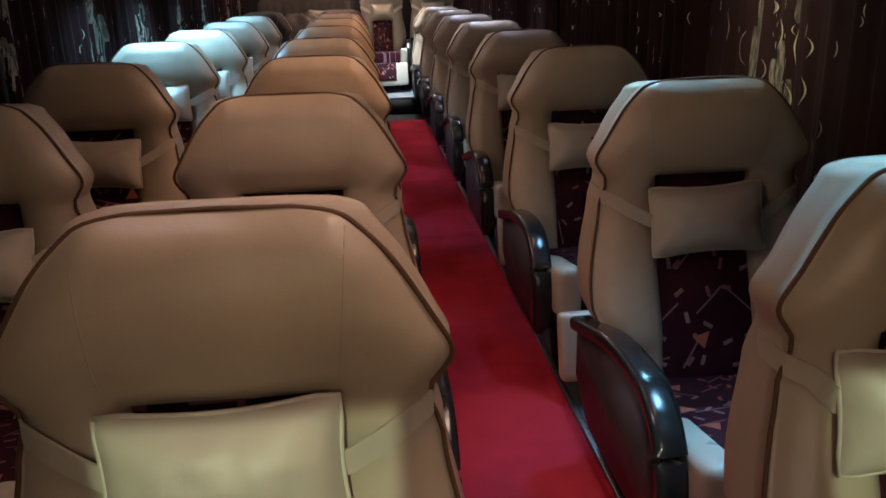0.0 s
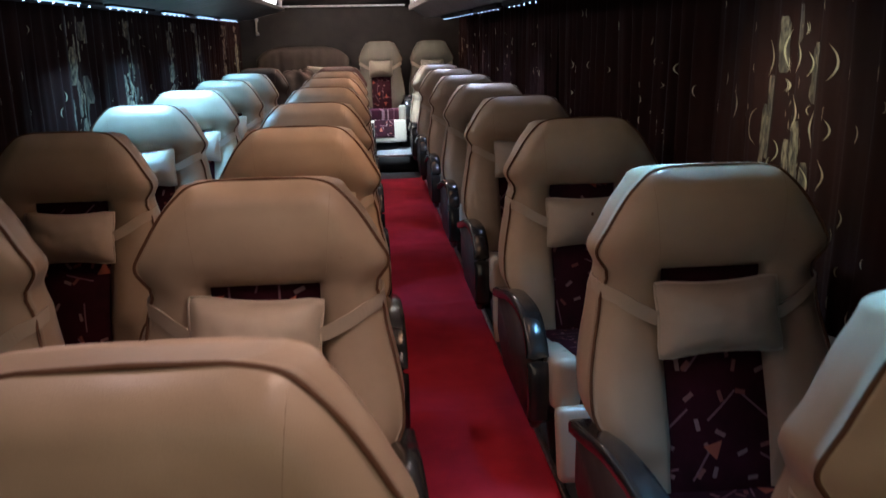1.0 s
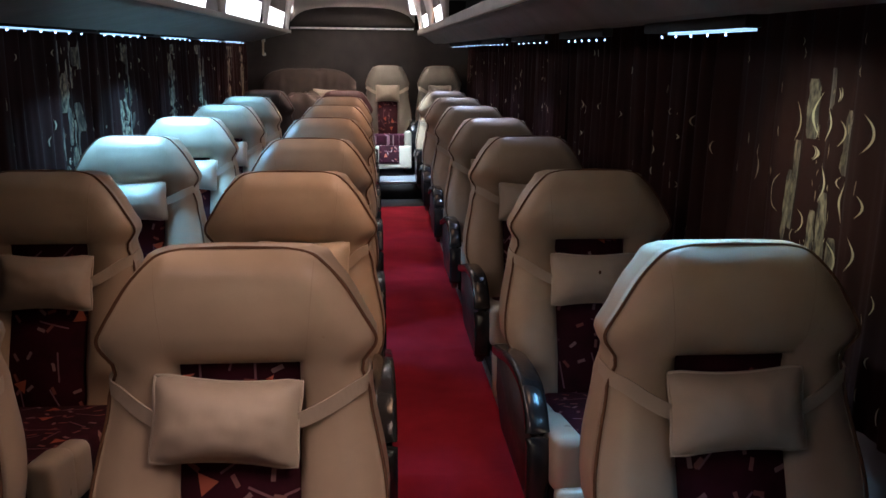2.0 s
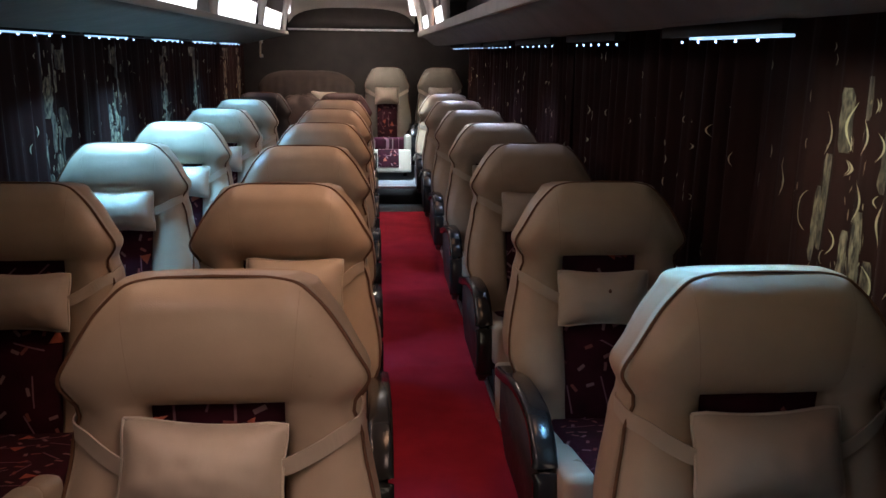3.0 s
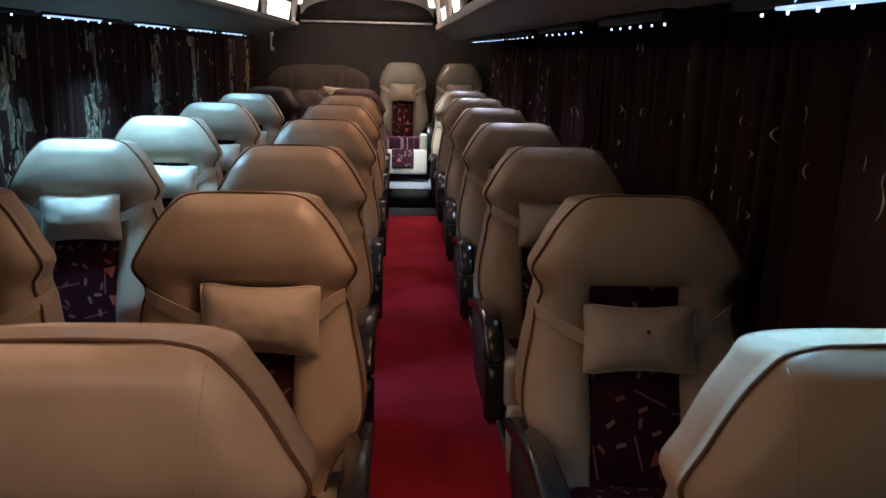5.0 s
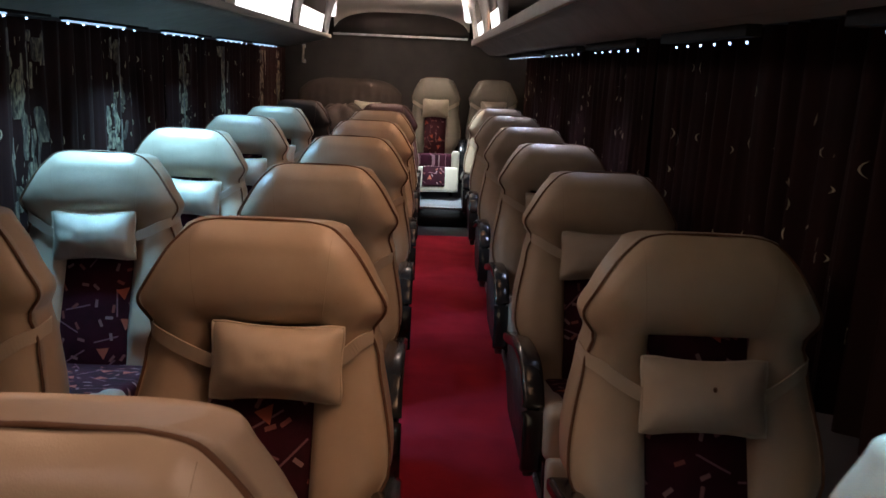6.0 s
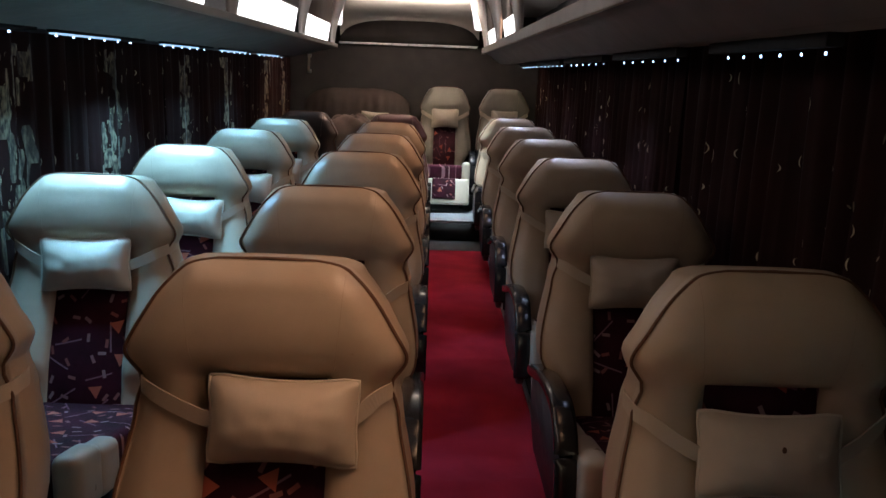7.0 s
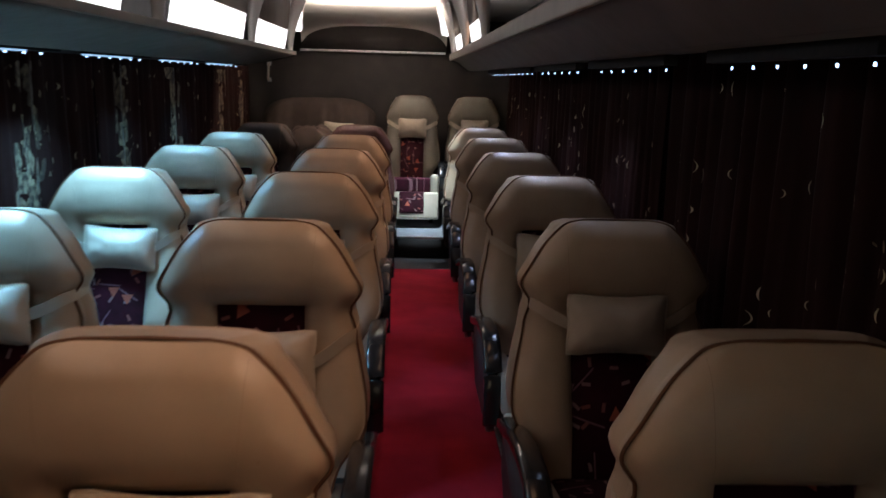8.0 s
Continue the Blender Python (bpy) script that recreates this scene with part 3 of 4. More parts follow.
# front edge, an arch from ear to ear
HALF_Z = [0.255, 0.32, 0.385, 0.42, 0.46, 0.5, 0.56, 0.64, 0.7, 0.735, 0.765, 0.79, 0.8155, 0.8361, 0.8568, 0.8826, 0.9084, 0.9343, 0.9601, 0.9807, 0.9983, 1.0117, 1.021, 1.0283, 1.0334]
HALF_X = [0.195, 0.205, 0.225, 0.258, 0.2903, 0.2966, 0.2932, 0.2769, 0.2628, 0.2616, 0.25, 0.2412, 0.2593, 0.2745, 0.2749, 0.2599, 0.2446, 0.229, 0.2122, 0.1954, 0.1783, 0.1638, 0.1519, 0.1305, 0.0935]
# rear edge, squarer
REAR_X = [0.195, 0.205, 0.225, 0.258, 0.2903, 0.2966, 0.2932, 0.2769, 0.2628, 0.2616, 0.254, 0.2472, 0.2598, 0.2722, 0.272, 0.2582, 0.246, 0.2334, 0.2187, 0.2052, 0.1919, 0.1826, 0.1776, 0.1654, 0.1414]
REAR_Z = [0.255, 0.32, 0.385, 0.42, 0.46, 0.5, 0.56, 0.64, 0.7, 0.735, 0.765, 0.79, 0.8155, 0.8361, 0.8568, 0.8826, 0.9074, 0.9322, 0.956, 0.9735, 0.989, 1.0014, 1.0107, 1.0169, 1.021]
HOLE, HOLE_TOP = 0.121, 0.80


def rounded(xs, zs, rounds=3):
    """The outline with its corners cut; both ends stay."""
    p = list(zip(xs, zs))
    for _ in range(rounds):
        q = [p[0]]
        for (a, b), (c, d) in zip(p, p[1:]):
            q += [(0.75 * a + 0.25 * c, 0.75 * b + 0.25 * d), (0.25 * a + 0.75 * c, 0.25 * b + 0.75 * d)]
        p = q + [p[-1]]
    return [x for x, _ in p], [z for _, z in p]


EDGE_X, EDGE_Z = rounded(HALF_X, HALF_Z)
BACK_X, BACK_Z = rounded(REAR_X, HALF_Z)


def half(z):
    return float(np.interp(z, EDGE_Z, EDGE_X))


def lean(z):
    return float(np.interp(z, LEAN_Z, LEAN_Y))


OUT = (0.0, 0.06, 0.14, 0.24, 0.36, 0.5, 0.64, 0.77, 0.89, 1.0)
INN = (0.1, 0.22, 0.36, 0.5, 0.64, 0.78, 0.9)


def front_y(x, z):
    """The stuffed front of the cover: full in the middle of the head and the side columns, drawn in at the edges and the opening."""
    d = min(half(z) - abs(x), (1.0334 - z) * 1.2, (z - 0.385) * 1.2 + 0.02)
    over = max(abs(x) - HOLE, 0.0)
    gap = over if z <= HOLE_TOP else math.hypot(over, z - HOLE_TOP)
    e, f = min(1.0, max(d, 0.0) / 0.065), min(1.0, (gap + 0.004) / 0.075)
    puff = 0.034 * (1 - (1 - e) ** 2) * (1 - (1 - f) ** 2) ** 0.6
    crown = 0.010 * math.cos(min(abs(x) / 0.3, 1) * math.pi / 2) * min(1.0, max(0.0, (z - 0.78) / 0.09))
    crease = 0.0
    for s in (-1, 1):
        u, v = s * x - HOLE, z - HOLE_TOP
        r = math.hypot(u, v)
        crease += 0.0032 * math.exp(-(r / 0.055) ** 2) * math.sin(9 * math.atan2(v, u + 0.002)) * min(1.0, r / 0.015)
    return lean(z) - puff - crown + crease + 0.0025 * noise.noise(Vector((x * 22, z * 22, 1)))


def seat_cover(parent, mat):
    rows = []
    vs, fs = [], []
    for z in ZS:
        h = half(z)
        w = min(HOLE, 0.6 * h)
        xs = [-h + (h - w) * f for f in OUT] + [-w + 2 * w * f for f in INN] + [h - (h - w) * f for f in OUT[::-1]]
        rows.append(xs)
    nc, nr = len(rows[0]), len(ZS)
    nO = len(OUT)

    def front(r, c):
        z, x = ZS[r], rows[r][c]
        return (x, front_y(x, z), z)

    F = [[len(vs) + r * nc + c for c in range(nc)] for r in range(nr)]
    vs += [front(r, c) for r in range(nr) for c in range(nc)]
    thick = lambda z: 0.092 + 0.05 * min(1, max(0, (0.9 - z) / 0.3))
    B = [[len(vs) + r * nc + c for c in range(nc)] for r in range(nr)]
    hb = [float(np.interp(z, BACK_Z, BACK_X)) / half(z) for z in ZS]
    zb = [float(np.interp(z, HALF_Z, REAR_Z)) for z in ZS]
    vs += [(rows[r][c] * hb[r] * 0.97, lean(ZS[r]) + thick(ZS[r]) + 0.012 * (1 - (abs(rows[r][c]) / half(ZS[r])) ** 4), zb[r]) for r in range(nr) for c in range(nc)]
    hole = lambda r, c: ZS[r + 1] < HOLE_TOP + 0.001 and nO - 1 <= c < nc - nO
    for r in range(nr - 1):
        for c in range(nc - 1):
            if not hole(r, c):
                fs.append((F[r][c], F[r][c + 1], F[r + 1][c + 1], F[r + 1][c]))
            fs.append((B[r][c + 1], B[r][c], B[r + 1][c], B[r + 1][c + 1]))
    # the outer wall, in two bowed strips
    ring = [(r, 0) for r in range(nr)] + [(nr - 1, c) for c in range(1, nc)] + [(r, nc - 1) for r in range(nr - 2, -1, -1)] + [(0, c) for c in range(nc - 2, 0, -1)]
    M = []
    for k in (0.18, 0.55, 0.85):
        row = []
        for r, c in ring:
            z, x = ZS[r], rows[r][c]
            bow = 0.013 * math.sin(math.pi * k)
            row.append(len(vs))
            g = math.sin(min(1.0, k / 0.6) * math.pi / 2)
            x, up = x * (1 + (hb[r] - 1) * g), z + (zb[r] - z) * g
            vs.append((x + (math.copysign(bow * 0.6, x) if c in (0, nc - 1) else 0), lean(z) + thick(z) * k, up + (bow * 0.3 if r == nr - 1 else 0)))
        M.append(row)
    chain = [[F[r][c] for r, c in ring]] + M + [[B[r][c] for r, c in ring]]
    n = len(ring)
    for a, b in zip(chain, chain[1:]):
        for i in range(n):
            j = (i + 1) % n
            fs.append((a[i], b[i], b[j], a[j]))
    # the walls of the opening
    rt = max(r for r in range(nr) if ZS[r] < HOLE_TOP + 0.001)
    rim = [(r, nO - 1) for r in range(rt + 1)] + [(rt, c) for c in range(nO, nc - nO)] + [(r, nc - nO) for r in range(rt, -1, -1)]
    deep = []
    for r, c in rim:
        x, y, z = vs[F[r][c]]
        deep.append(len(vs))
        vs.append((x * 1.02, lean(z) + 0.05, z))
    for i in range(len(rim) - 1):
        a, b = F[rim[i][0]][rim[i][1]], F[rim[i + 1][0]][rim[i + 1][1]]
        fs.append((a, deep[i], deep[i + 1], b))
    link("cover", vs, fs, mat, parent)


def outline_path():
    zs = [*np.linspace(0.27, 0.80, 24), *np.linspace(0.81, 1.0, 26), 1.006, 1.012, 1.017, 1.021, 1.025, 1.0283, 1.0312, 1.0334]
    rt = [(half(z) + 0.0015, lean(z) - 0.0055, z) for z in zs]
    return [(-x, y, z) for x, y, z in rt] + [(0, lean(1.0334) - 0.0055, 1.0359)] + rt[::-1]


def pad_edge(u, v, lx, lz):
    """A square's point carried to a pad with rounded corners and slightly drawn-in long sides."""
    x = lx * u * (1 - 0.06 * (1 - v * v)) * math.sqrt(1 - 0.07 * v ** 12)
    z = lz * v * math.sqrt(1 - 0.14 * u ** 12) * (1 - 0.15 * (1 - u * u))
    return x, z


def puffed(lx, lz, thick, n=14, power=4.0, wrinkle=0.004, seed=0):
    """A stuffed pad in the xz plane: verts and faces."""
    vs, fs = [], []
    for side in (-1, 1):
        for j in range(n + 1):
            for i in range(n + 1):
                u, v = -1 + 2 * i / n, -1 + 2 * j / n
                x, z = pad_edge(u, v, lx, lz)
                e = max(0.0, 1 - abs(u) ** power) ** 0.62 * max(0.0, 1 - abs(v) ** (power * 0.75)) ** 0.62
                y = side * thick * e + (wrinkle * noise.noise(Vector((x * 30, z * 30, seed + side))) if 0 < i < n and 0 < j < n else 0)
                vs.append((x, y, z))
    w, m = n + 1, (n + 1) ** 2
    for j in range(n):
        for i in range(n):
            f = (j * w + i, j * w + i + 1, (j + 1) * w + i + 1, (j + 1) * w + i)
            fs.append(f)
            fs.append(tuple(m + k for k in f[::-1]))
    return vs, fs


ARM = ((0.03, 0.400), (-0.10, 0.432), (-0.22, 0.466), (-0.36, 0.488), (-0.48, 0.492), (-0.54, 0.478), (-0.59, 0.446), (-0.625, 0.400), (-0.645, 0.340), (-0.65, 0.27), (-0.645, 0.21))


def armrest(parent, x):
    pts = smooth_path([(x, y, z) for y, z in ARM], 4)
    vs, fs = tube(pts, 0, 12, flat=(0.033, 0.019), up=(0, 0.5, 1))
    arm = link("armrest", vs, fs, BLACK_GLOSS, parent, "glossy black curved armrest")
    edge = [(y, z - 0.012) for _, y, z in pts]
    part("side_panel", prism_bm(edge + [(-0.60, 0.16), (-0.10, 0.16), (0.03, 0.25)], "x", x - 0.014, x + 0.014, 0.004), ARM_SIDE, arm, "dull dark plum side panel")


def ribbon(path, hw, th):
    """A flat upright band along the points of path."""
    vs, fs = [], []
    P = [Vector(p) for p in path]
    for i, p in enumerate(P):
        d = (P[min(i + 1, len(P) - 1)] - P[max(i - 1, 0)]).normalized()
        n = d.cross(Vector((0, 0, 1))).normalized()
        w = n.cross(d).normalized()
        vs += [p + w * hw + n * th, p + w * hw - n * th, p - w * hw - n * th, p - w * hw + n * th]
    for i in range(len(P) - 1):
        for j in range(4):
            k = (j + 1) % 4
            fs.append((i * 4 + j, i * 4 + k, i * 4 + 4 + k, i * 4 + 4 + j))
    fs += [(0, 1, 2, 3), tuple(len(P) * 4 - k for k in (1, 2, 3, 4))]
    return vs, fs


def strap_path(s, dx=0.0, dz=0.0):
    """From the pillow's end out to the edge of the cover and round behind it."""
    zi, zo = 0.654 + dz, 0.728 + 0.85 * dz
    hw = max(half(zo), half(zo + 0.012), half(zo - 0.012)) + 0.004
    x1, x4 = s * 0.085 + dx, s * (hw - 0.034)
    at = lambda f, z, out: (x1 + (x4 - x1) * f, lean(z) - out, z)
    return smooth_path([at(0, zi, 0.045), at(0.36, zi + 0.010, 0.050), at(0.72, zi * 0.5 + zo * 0.5, 0.045),
                        at(1, zo - 0.010, 0.034), (s * (hw - 0.006), lean(zo) - 0.010, zo), (s * hw, lean(zo) + 0.025, zo + 0.004), (s * hw, lean(zo) + 0.06, zo + 0.005), (s * (hw - 0.02), lean(zo) + 0.085, zo + 0.006)], 5)


def uv_back(co):
    return (co.x, co.z)


def uv_seat(co):
    return (co.x + 3.1, co.y - 0.4)


def build_seat(mat=COVER, pillow=True, label="", seed=0, arms=(-1, 1), full=False):
    ob = tagged(new("coach_seat"), label, "seat", "coach seats")
    seat_cover(ob, mat)
    vs, fs = tube(outline_path(), 0.0037, 6)
    link("piping", vs, fs, PIPING, ob, "dark brown piping")
    for s in (-1, 1):
        pts = []
        for k in range(15):
            z = 0.806 + 0.205 * k / 14
            x = s * (0.130 + 0.024 * (k / 14) ** 0.6)
            pts.append((x, front_y(x, z) + 0.0003, z))
        vs, fs = tube(pts, 0.0008, 5)
        link("seam", vs, fs, SEAM, ob)
    # patterned centre of the backrest
    vs, fs = [], []
    for j in range(16):
        z = 0.245 + 0.60 * j / 15
        for i in range(11):
            x = -0.138 + 0.276 * i / 10
            vs.append((x, lean(z) + 0.008 - 0.028 * (1 - (x / 0.138) ** 2) * math.sin(math.pi * min(1, j / 14)) ** 0.6, z))
    fs = [(j * 11 + i, j * 11 + i + 1, (j + 1) * 11 + i + 1, (j + 1) * 11 + i) for j in range(15) for i in range(10)]
    link("back_centre", vs, fs, FABRIC, ob, "plum velour with pale and orange dashes", True, uv_back)
    # cushion: plum centre between pale bolsters
    fall = Matrix(((1, 0, 0, 0), (0, 1, 0, 0), (0, -0.185, 1, -0.13), (0, 0, 0, 1)))
    w = 0.255 if full else 0.192
    bm = box_bm((-w, -0.78 if full else -0.70, 0.27), (w, -0.02, 0.405), 0.035, 4)
    bm.transform(fall)
    part("cushion_centre", bm, FABRIC, ob, "plum velour with pale and orange dashes", True, uv_seat)
    for s in (-1, 1):
        for y0, y1, top in (((-0.66, -0.52, 0.415), (-0.80, -0.64, 0.428)) if full else ((-0.46, -0.01, 0.415), (-0.725, -0.44, 0.430))):
            a, b = sorted((s * (0.195 if full else 0.180), s * (0.272 if full else 0.266)))
            bm = box_bm((a, y0, 0.26), (b, y1, top), 0.038, 5)
            bm.transform(fall)
            part("bolster", bm, BOLSTER, ob, "pale beige leatherette bolster")
    # hinged leg rest under the front edge
    m = pose(0, -0.70, 0.26, -14)
    bm = box_bm((-0.262, -0.055, -0.20), (0.262, 0.0, 0.02), 0.024, 3)
    bm.transform(m)
    leg = part("leg_rest", bm, BOLSTER, ob, "pale beige leatherette leg rest")
    bm = box_bm((-0.12, -0.066, -0.155), (0.12, -0.03, 0.022), 0.012, 2)
    bm.transform(m)
    part("leg_rest_centre", bm, FABRIC, leg, "plum velour centre", True, uv_back)
    part("frame", box_bm((-0.26, -0.60, 0.205), (0.26, 0.06, 0.262), 0.01), STEEL_DARK, ob)
    for x in (-0.20, 0.20):
        part("leg", prism_bm([(-0.50, 0.0), (-0.46, 0.0), (-0.38, 0.21), (-0.48, 0.21)], "x", x - 0.02, x + 0.02, 0.004), STEEL_DARK, ob)
        part("leg", prism_bm([(-0.12, 0.0), (-0.08, 0.0), (-0.06, 0.21), (-0.16, 0.21)], "x", x - 0.02, x + 0.02, 0.004), STEEL_DARK, ob)
    for s in arms:
        armrest(ob, s * 0.293)
    if pillow:
        vs, fs = puffed(0.150, 0.092, 0.057, 24, 2.9, 0.0045, seed=seed)
        pil = link("neck_pillow", vs, fs, PILLOW, ob, "beige neck pillow")
        pil.matrix_basis = pose(0, lean(0.665) - 0.052, 0.665, -14.6)
        rim = [(pad_edge(u, v, 0.150, 0.092)[0], 0, pad_edge(u, v, 0.150, 0.092)[1]) for u, v in
               [(-1 + 2 * k / 10, 1) for k in range(11)] + [(1, 1 - 2 * k / 6) for k in range(1, 7)] + [(1 - 2 * k / 10, -1) for k in range(1, 11)] + [(-1, -1 + 2 * k / 6) for k in range(1, 6)]]
        vs, fs = tube(rim + rim[:1], 0.0036, 6)
        link("pillow_piping", vs, fs, PIPING_PALE, pil)
        for s in (-1, 1):
            vs, fs = ribbon(strap_path(s), 0.0165, 0.0018)
            link("strap", vs, fs, PILLOW, ob, "narrow beige strap", False)
    return ob


XA, XR, XW = -0.45, 0.554, -1.22
ROW = {"A": (0.886, 1.937, 3.001, 4.040, 5.19, 6.33, 7.45), "R": (0.95, 1.929, 3.029, 4.152, 5.25, 6.37, 7.50, 8.60), "W": (0, 1.96, 3.02, 4.134, 5.22, 6.32, 7.43)}
# how each neck pillow hangs: sideways, up, tilt
HANG = {"A1": (-0.006, 0.056, -2.0), "A2": (-0.022, 0.030, 4.0), "A3": (0.040, 0.060, 1.0), "A4": (0.01, -0.01, 0), "R1": (-0.055, 0.035, 1.0), "R2": (0.002, 0.028, -1.5), "R3": (0.004, 0.008, 0.5), "R4": (0.004, 0.070, 0), "R5": (0.0, 0.04, 1), "W3": (0, 0.02, 1), "W4": (-0.008, 0.080, -2), "W5": (0.02, 0.045, 2), "W6": (0.01, 0.03, 0)}
def hang(seat, dx, dz, tilt):
    """Moves a seat's neck pillow sideways, up and round; the straps follow it."""
    for ch in seat.children:
        if ch.name.startswith("neck_pillow"):
            z = 0.665 + dz
            ch.matrix_basis = pose(dx, lean(z) - 0.052, z, -16 if dz < 0.05 else -9, tilt, 0)
        elif ch.name.startswith("strap"):
            side = 1 if ch.data.vertices[0].co.x > 0 else -1
            vs, fs = ribbon(strap_path(side, dx, dz), 0.0165, 0.0018)
            me = bpy.data.meshes.new("strap")
            me.from_pydata(vs, [], fs)
            me.materials.append(PILLOW)
            ch.data = me


SEAT_LABEL = "beige leatherette reclining coach seat with plum patterned centre and neck pillow"
first = {"A": build_seat(label=SEAT_LABEL, arms=(1,)), "R": build_seat(label=SEAT_LABEL, seed=1, arms=(-1,)), "W": build_seat(label=SEAT_LABEL, seed=2, arms=(-1,), full=True)}
used = set()
for col, x in (("A", XA), ("R", XR), ("W", XW)):
    for i, y in enumerate(ROW[col]):
        if col == "W" and i == 0:
            continue
        m = pose(x + {"R0": 0.0, "R1": 0.022, "R2": 0.007, "A1": 0.002, "A2": 0.008, "A3": -0.005, "W3": -0.022, "W4": -0.022}.get(col + str(i), 0), y, 0)
        if col in used:
            seat = copy_thing(first[col], m)
        else:
            seat = first[col]
            used.add(col)
            seat.matrix_basis = m
        dx, dz, tilt = HANG.get(col + str(i + 1), (random.uniform(-0.012, 0.012), random.uniform(-0.01, 0.025), random.uniform(-2, 2)))
        hang(seat, dx, dz, tilt)
        if col == "R" and i == 2:
            pil = [ch for ch in seat.children if ch.name.startswith("neck_pillow")][0]
            bm = bmesh.new()
            bmesh.ops.create_uvsphere(bm, u_segments=10, v_segments=6, radius=1.0)
            bm.transform(pose(0.006, -0.0575, 0.022) @ Matrix.Diagonal((0.0048, 0.0022, 0.0065, 1)))
            part("button", bm, PIPING, pil, "small dark brown button")
        if col == "A" and i == 1:
            for pts in (((-0.134, 0.775), (-0.088, 0.781), (-0.128, 0.752)), ((0.052, 0.766), (0.068, 0.774), (0.064, 0.754))):
                bm = prism_bm(pts, "y", lean(0.77) - 0.018, lean(0.77) - 0.016)
                part("woven_triangle", bm, ORANGE, seat, "orange triangle woven into the velour")
        if dz > 0.05:
            tagged(seat, "beige leatherette coach seat with its neck pillow strapped high")
        elif abs(tilt) > 1.9:
            tagged(seat, "beige leatherette coach seat with a tilted neck pillow")
# rear row, on the platform: narrower and taller
def rear_seat(ob, x, y, z, copy=True):
    seat = copy_thing(ob, pose(x, y, z)) if copy else ob
    seat.matrix_basis = pose(x, y, z) @ Matrix.Diagonal((0.87, 1.0, 1.056, 1))
    hang(seat, 0.0, 0.092, 0.0)
    return seat


# these two wear the cover with dim light put into its colour
grey = build_seat(COVER_DIM, True, "beige leatherette rear-row coach seat on the raised platform, dim light in its colour", 4)
for x in (0.56, -0.01):
    tagged(rear_seat(grey, x, 9.5, 0.172, x > 0.5), "beige leatherette rear-row coach seat on the raised platform, dim light in its colour")
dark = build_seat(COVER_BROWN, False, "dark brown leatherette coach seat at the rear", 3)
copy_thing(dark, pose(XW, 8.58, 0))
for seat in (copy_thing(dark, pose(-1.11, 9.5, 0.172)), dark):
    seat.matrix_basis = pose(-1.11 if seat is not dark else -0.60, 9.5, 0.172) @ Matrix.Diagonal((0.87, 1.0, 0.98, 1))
maroon = build_seat(COVER_MAROON, False, "dark maroon leatherette coach seat without pillow", 5)
maroon.matrix_basis = pose(XA, 8.58, 0)


# a crumpled blanket heaped on the rear cushions
def blanket(x, y, z, lx, ly, high):
    vs, fs, nr, na = [(0.0, 0.0, high)], [], 14, 40
    for i in range(1, nr + 1):
        t = i / nr
        for j in range(na):
            a = 2 * math.pi * j / na
            n = noise.noise(Vector((2.2 * math.cos(a), 2.2 * math.sin(a), 3 * t)))
            fold = noise.noise(Vector((6 * math.cos(a), 6 * math.sin(a), 1.5 * t + 7)))
            r = t * (1 + 0.10 * n + 0.04 * t * fold)
            h = high * (1 - t ** 4) * (1 + 0.12 * n) + 0.018 * fold * (1 - t) + 0.004
            vs.append((lx * r * math.cos(a), ly * r * math.sin(a), max(h, 0.004)))
    fs += [(0, 1 + j, 1 + (j + 1) % na) for j in range(na)]
    for i in range(nr - 1):
        for j in range(na):
            a, b = 1 + i * na, 1 + (i + 1) * na
            k = (j + 1) % na
            fs.append((a + j, b + j, b + k, a + k))
    fs.append(tuple(1 + (nr - 1) * na + j for j in range(na))[::-1])
    ob = tagged(new("blanket"), "crumpled dull brown blanket heaped on the rear seats", "blanket")
    ob.matrix_basis = pose(x, y, z)
    link("cloth", vs, fs, BLANKET, ob)
    return ob


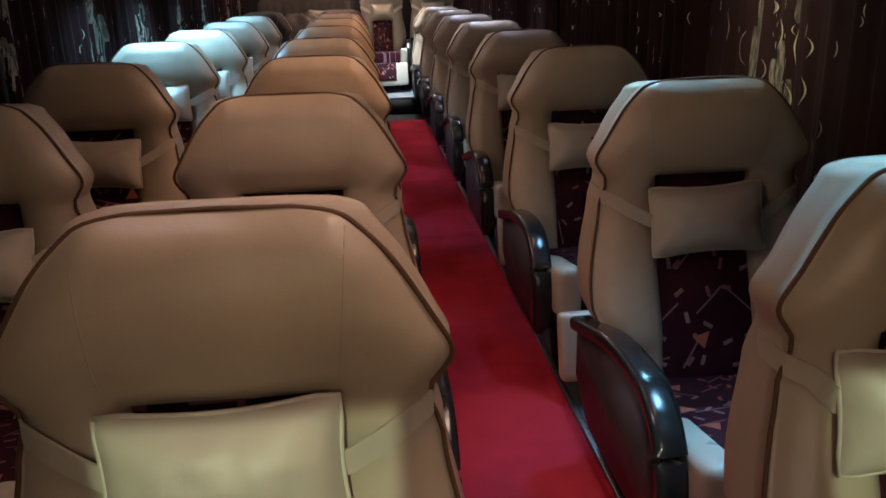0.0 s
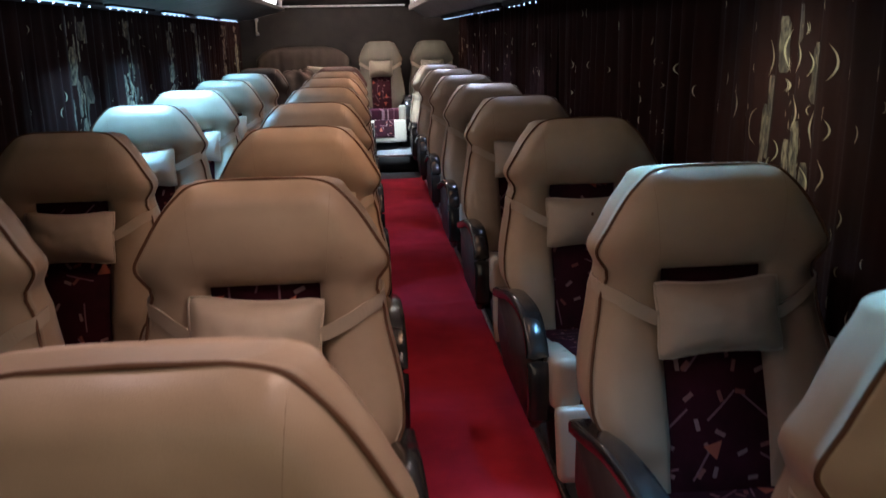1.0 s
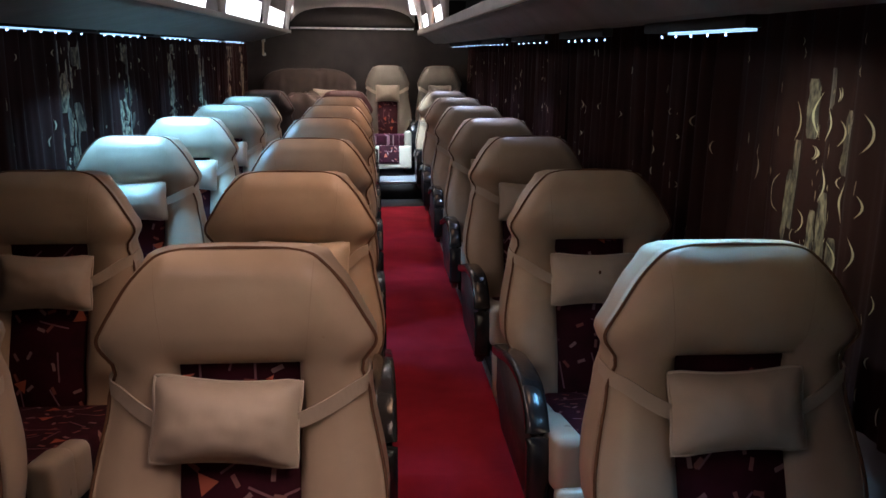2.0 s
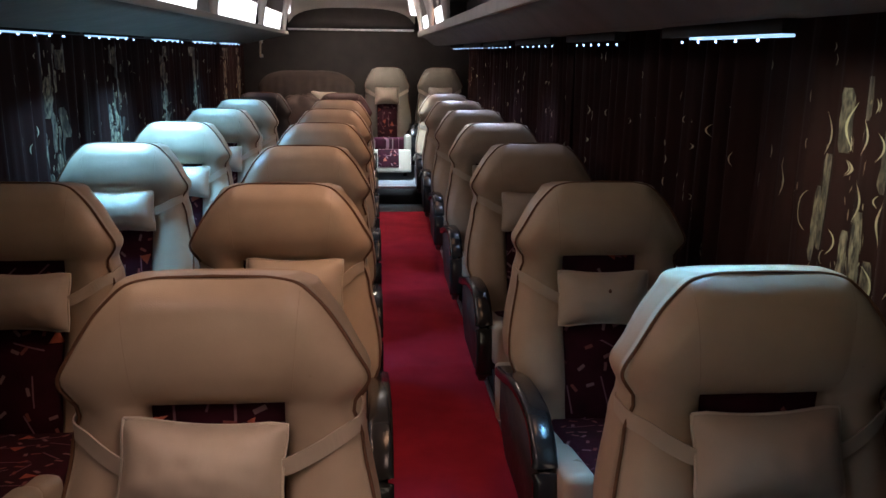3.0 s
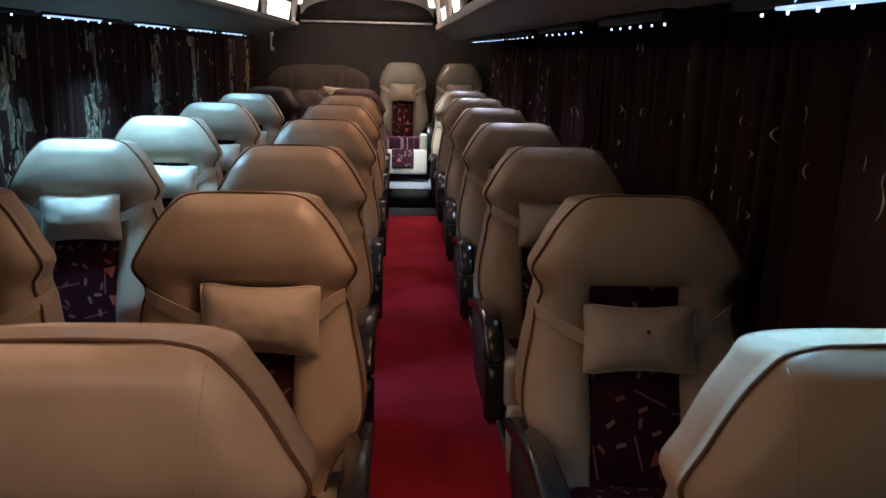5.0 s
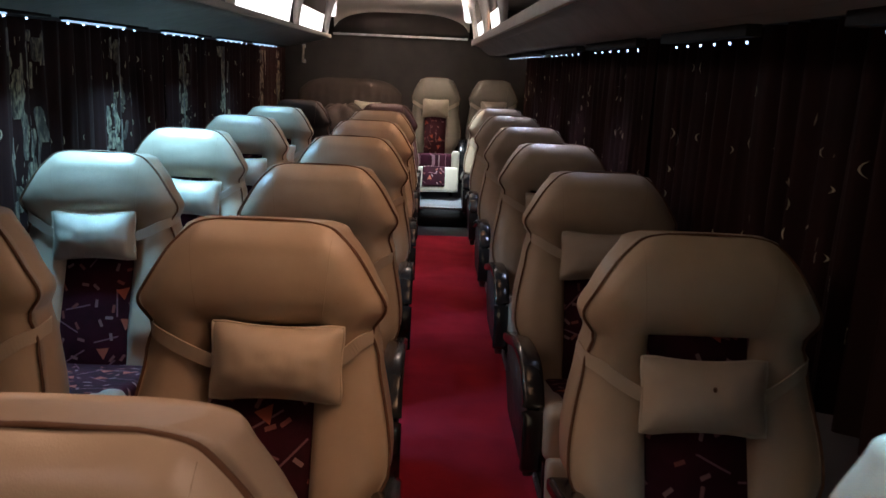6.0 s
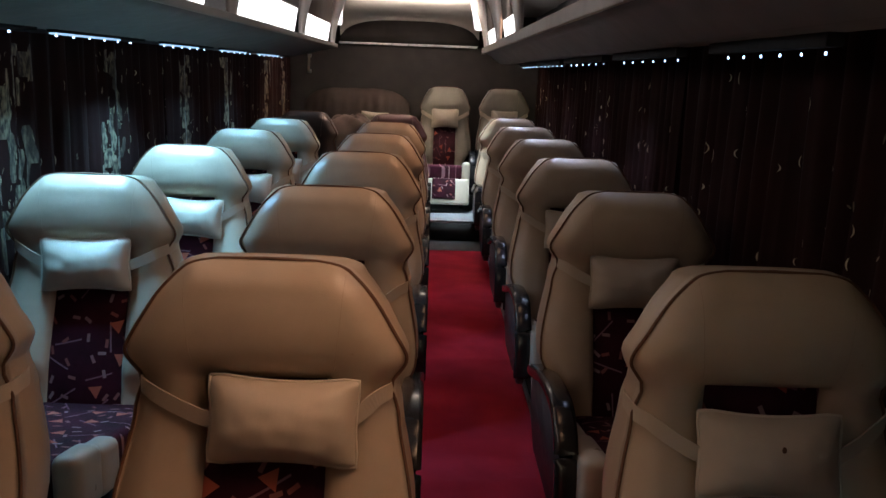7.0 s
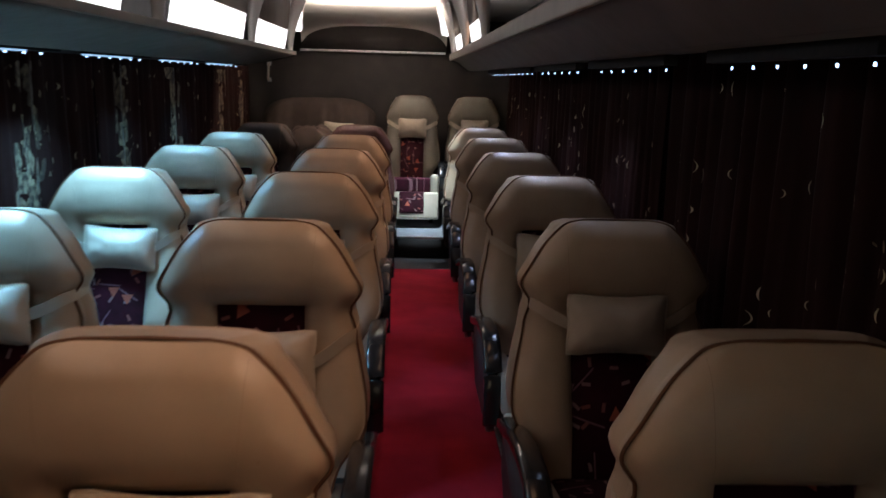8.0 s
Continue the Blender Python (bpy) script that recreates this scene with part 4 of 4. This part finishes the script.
blanket(-0.84, 8.98, 0.615, 0.36, 0.20, 0.36)


# a dark blanket drawn over the backs of two rear seats
def draped_blanket():
    ob = tagged(new("blanket"), "dark brown blanket draped over two rear seat backs", "blanket")
    prof = [(-0.075, 0.72), (-0.105, 0.85), (-0.10, 0.98), (-0.085, 1.08), (-0.06, 1.16), (-0.02, 1.205), (0.05, 1.222), (0.13, 1.20), (0.18, 1.12), (0.19, 0.95)]
    vs, n = [], 48
    for j in range(n + 1):
        u = -1 + 2 * j / n
        fall = abs(u) ** 5
        for y, z in prof:
            w = noise.noise(Vector((u * 3.2, z * 2.0, 4)))
            fold = noise.noise(Vector((u * 9, z * 1.5, 8)))
            vs.append((-0.855 + 0.505 * u, 9.5 + y * (1 - 0.35 * fall) + 0.014 * fold, z - 0.20 * fall * (z - 0.5) + 0.016 * w * (z > 0.9)))
    m = len(prof)
    fs = [(j * m + i, (j + 1) * m + i, (j + 1) * m + i + 1, j * m + i + 1) for j in range(n) for i in range(m - 1)]
    cloth = link("cloth", vs, fs, BLANKET_DARK, ob)
    cloth.modifiers.new("thickness", "SOLIDIFY").thickness = 0.008
    return ob


draped_blanket()

# a loose beige pillow leaning on that blanket
loose = tagged(new("neck_pillow"), "loose beige pillow leaning on the draped blanket", "pillow")
loose.matrix_basis = pose(-0.675, 9.352, 0.945, -10, 3, 0)
vs, fs = puffed(0.135, 0.072, 0.042, 14, 4.0, 0.004, seed=9)
link("pad", vs, fs, PILLOW, loose)

# a small pale upright bar on the rear corner
handle = tagged(new("grab_handle"), "small pale upright bar on the rear wall", "handle")
vs, fs = tube(smooth_path([(-1.36, 9.818, 1.515), (-1.36, 9.775, 1.505), (-1.362, 9.768, 1.46), (-1.365, 9.768, 1.41), (-1.366, 9.775, 1.375), (-1.366, 9.818, 1.365)], 5), 0.011, 8)
link("bar", vs, fs, BOLSTER, handle)
for z in (1.515, 1.365):
    part("mount", box_bm((-1.382, 9.808, z - 0.018), (-1.342, 9.819, z + 0.018), 0.004), CHROME, handle)
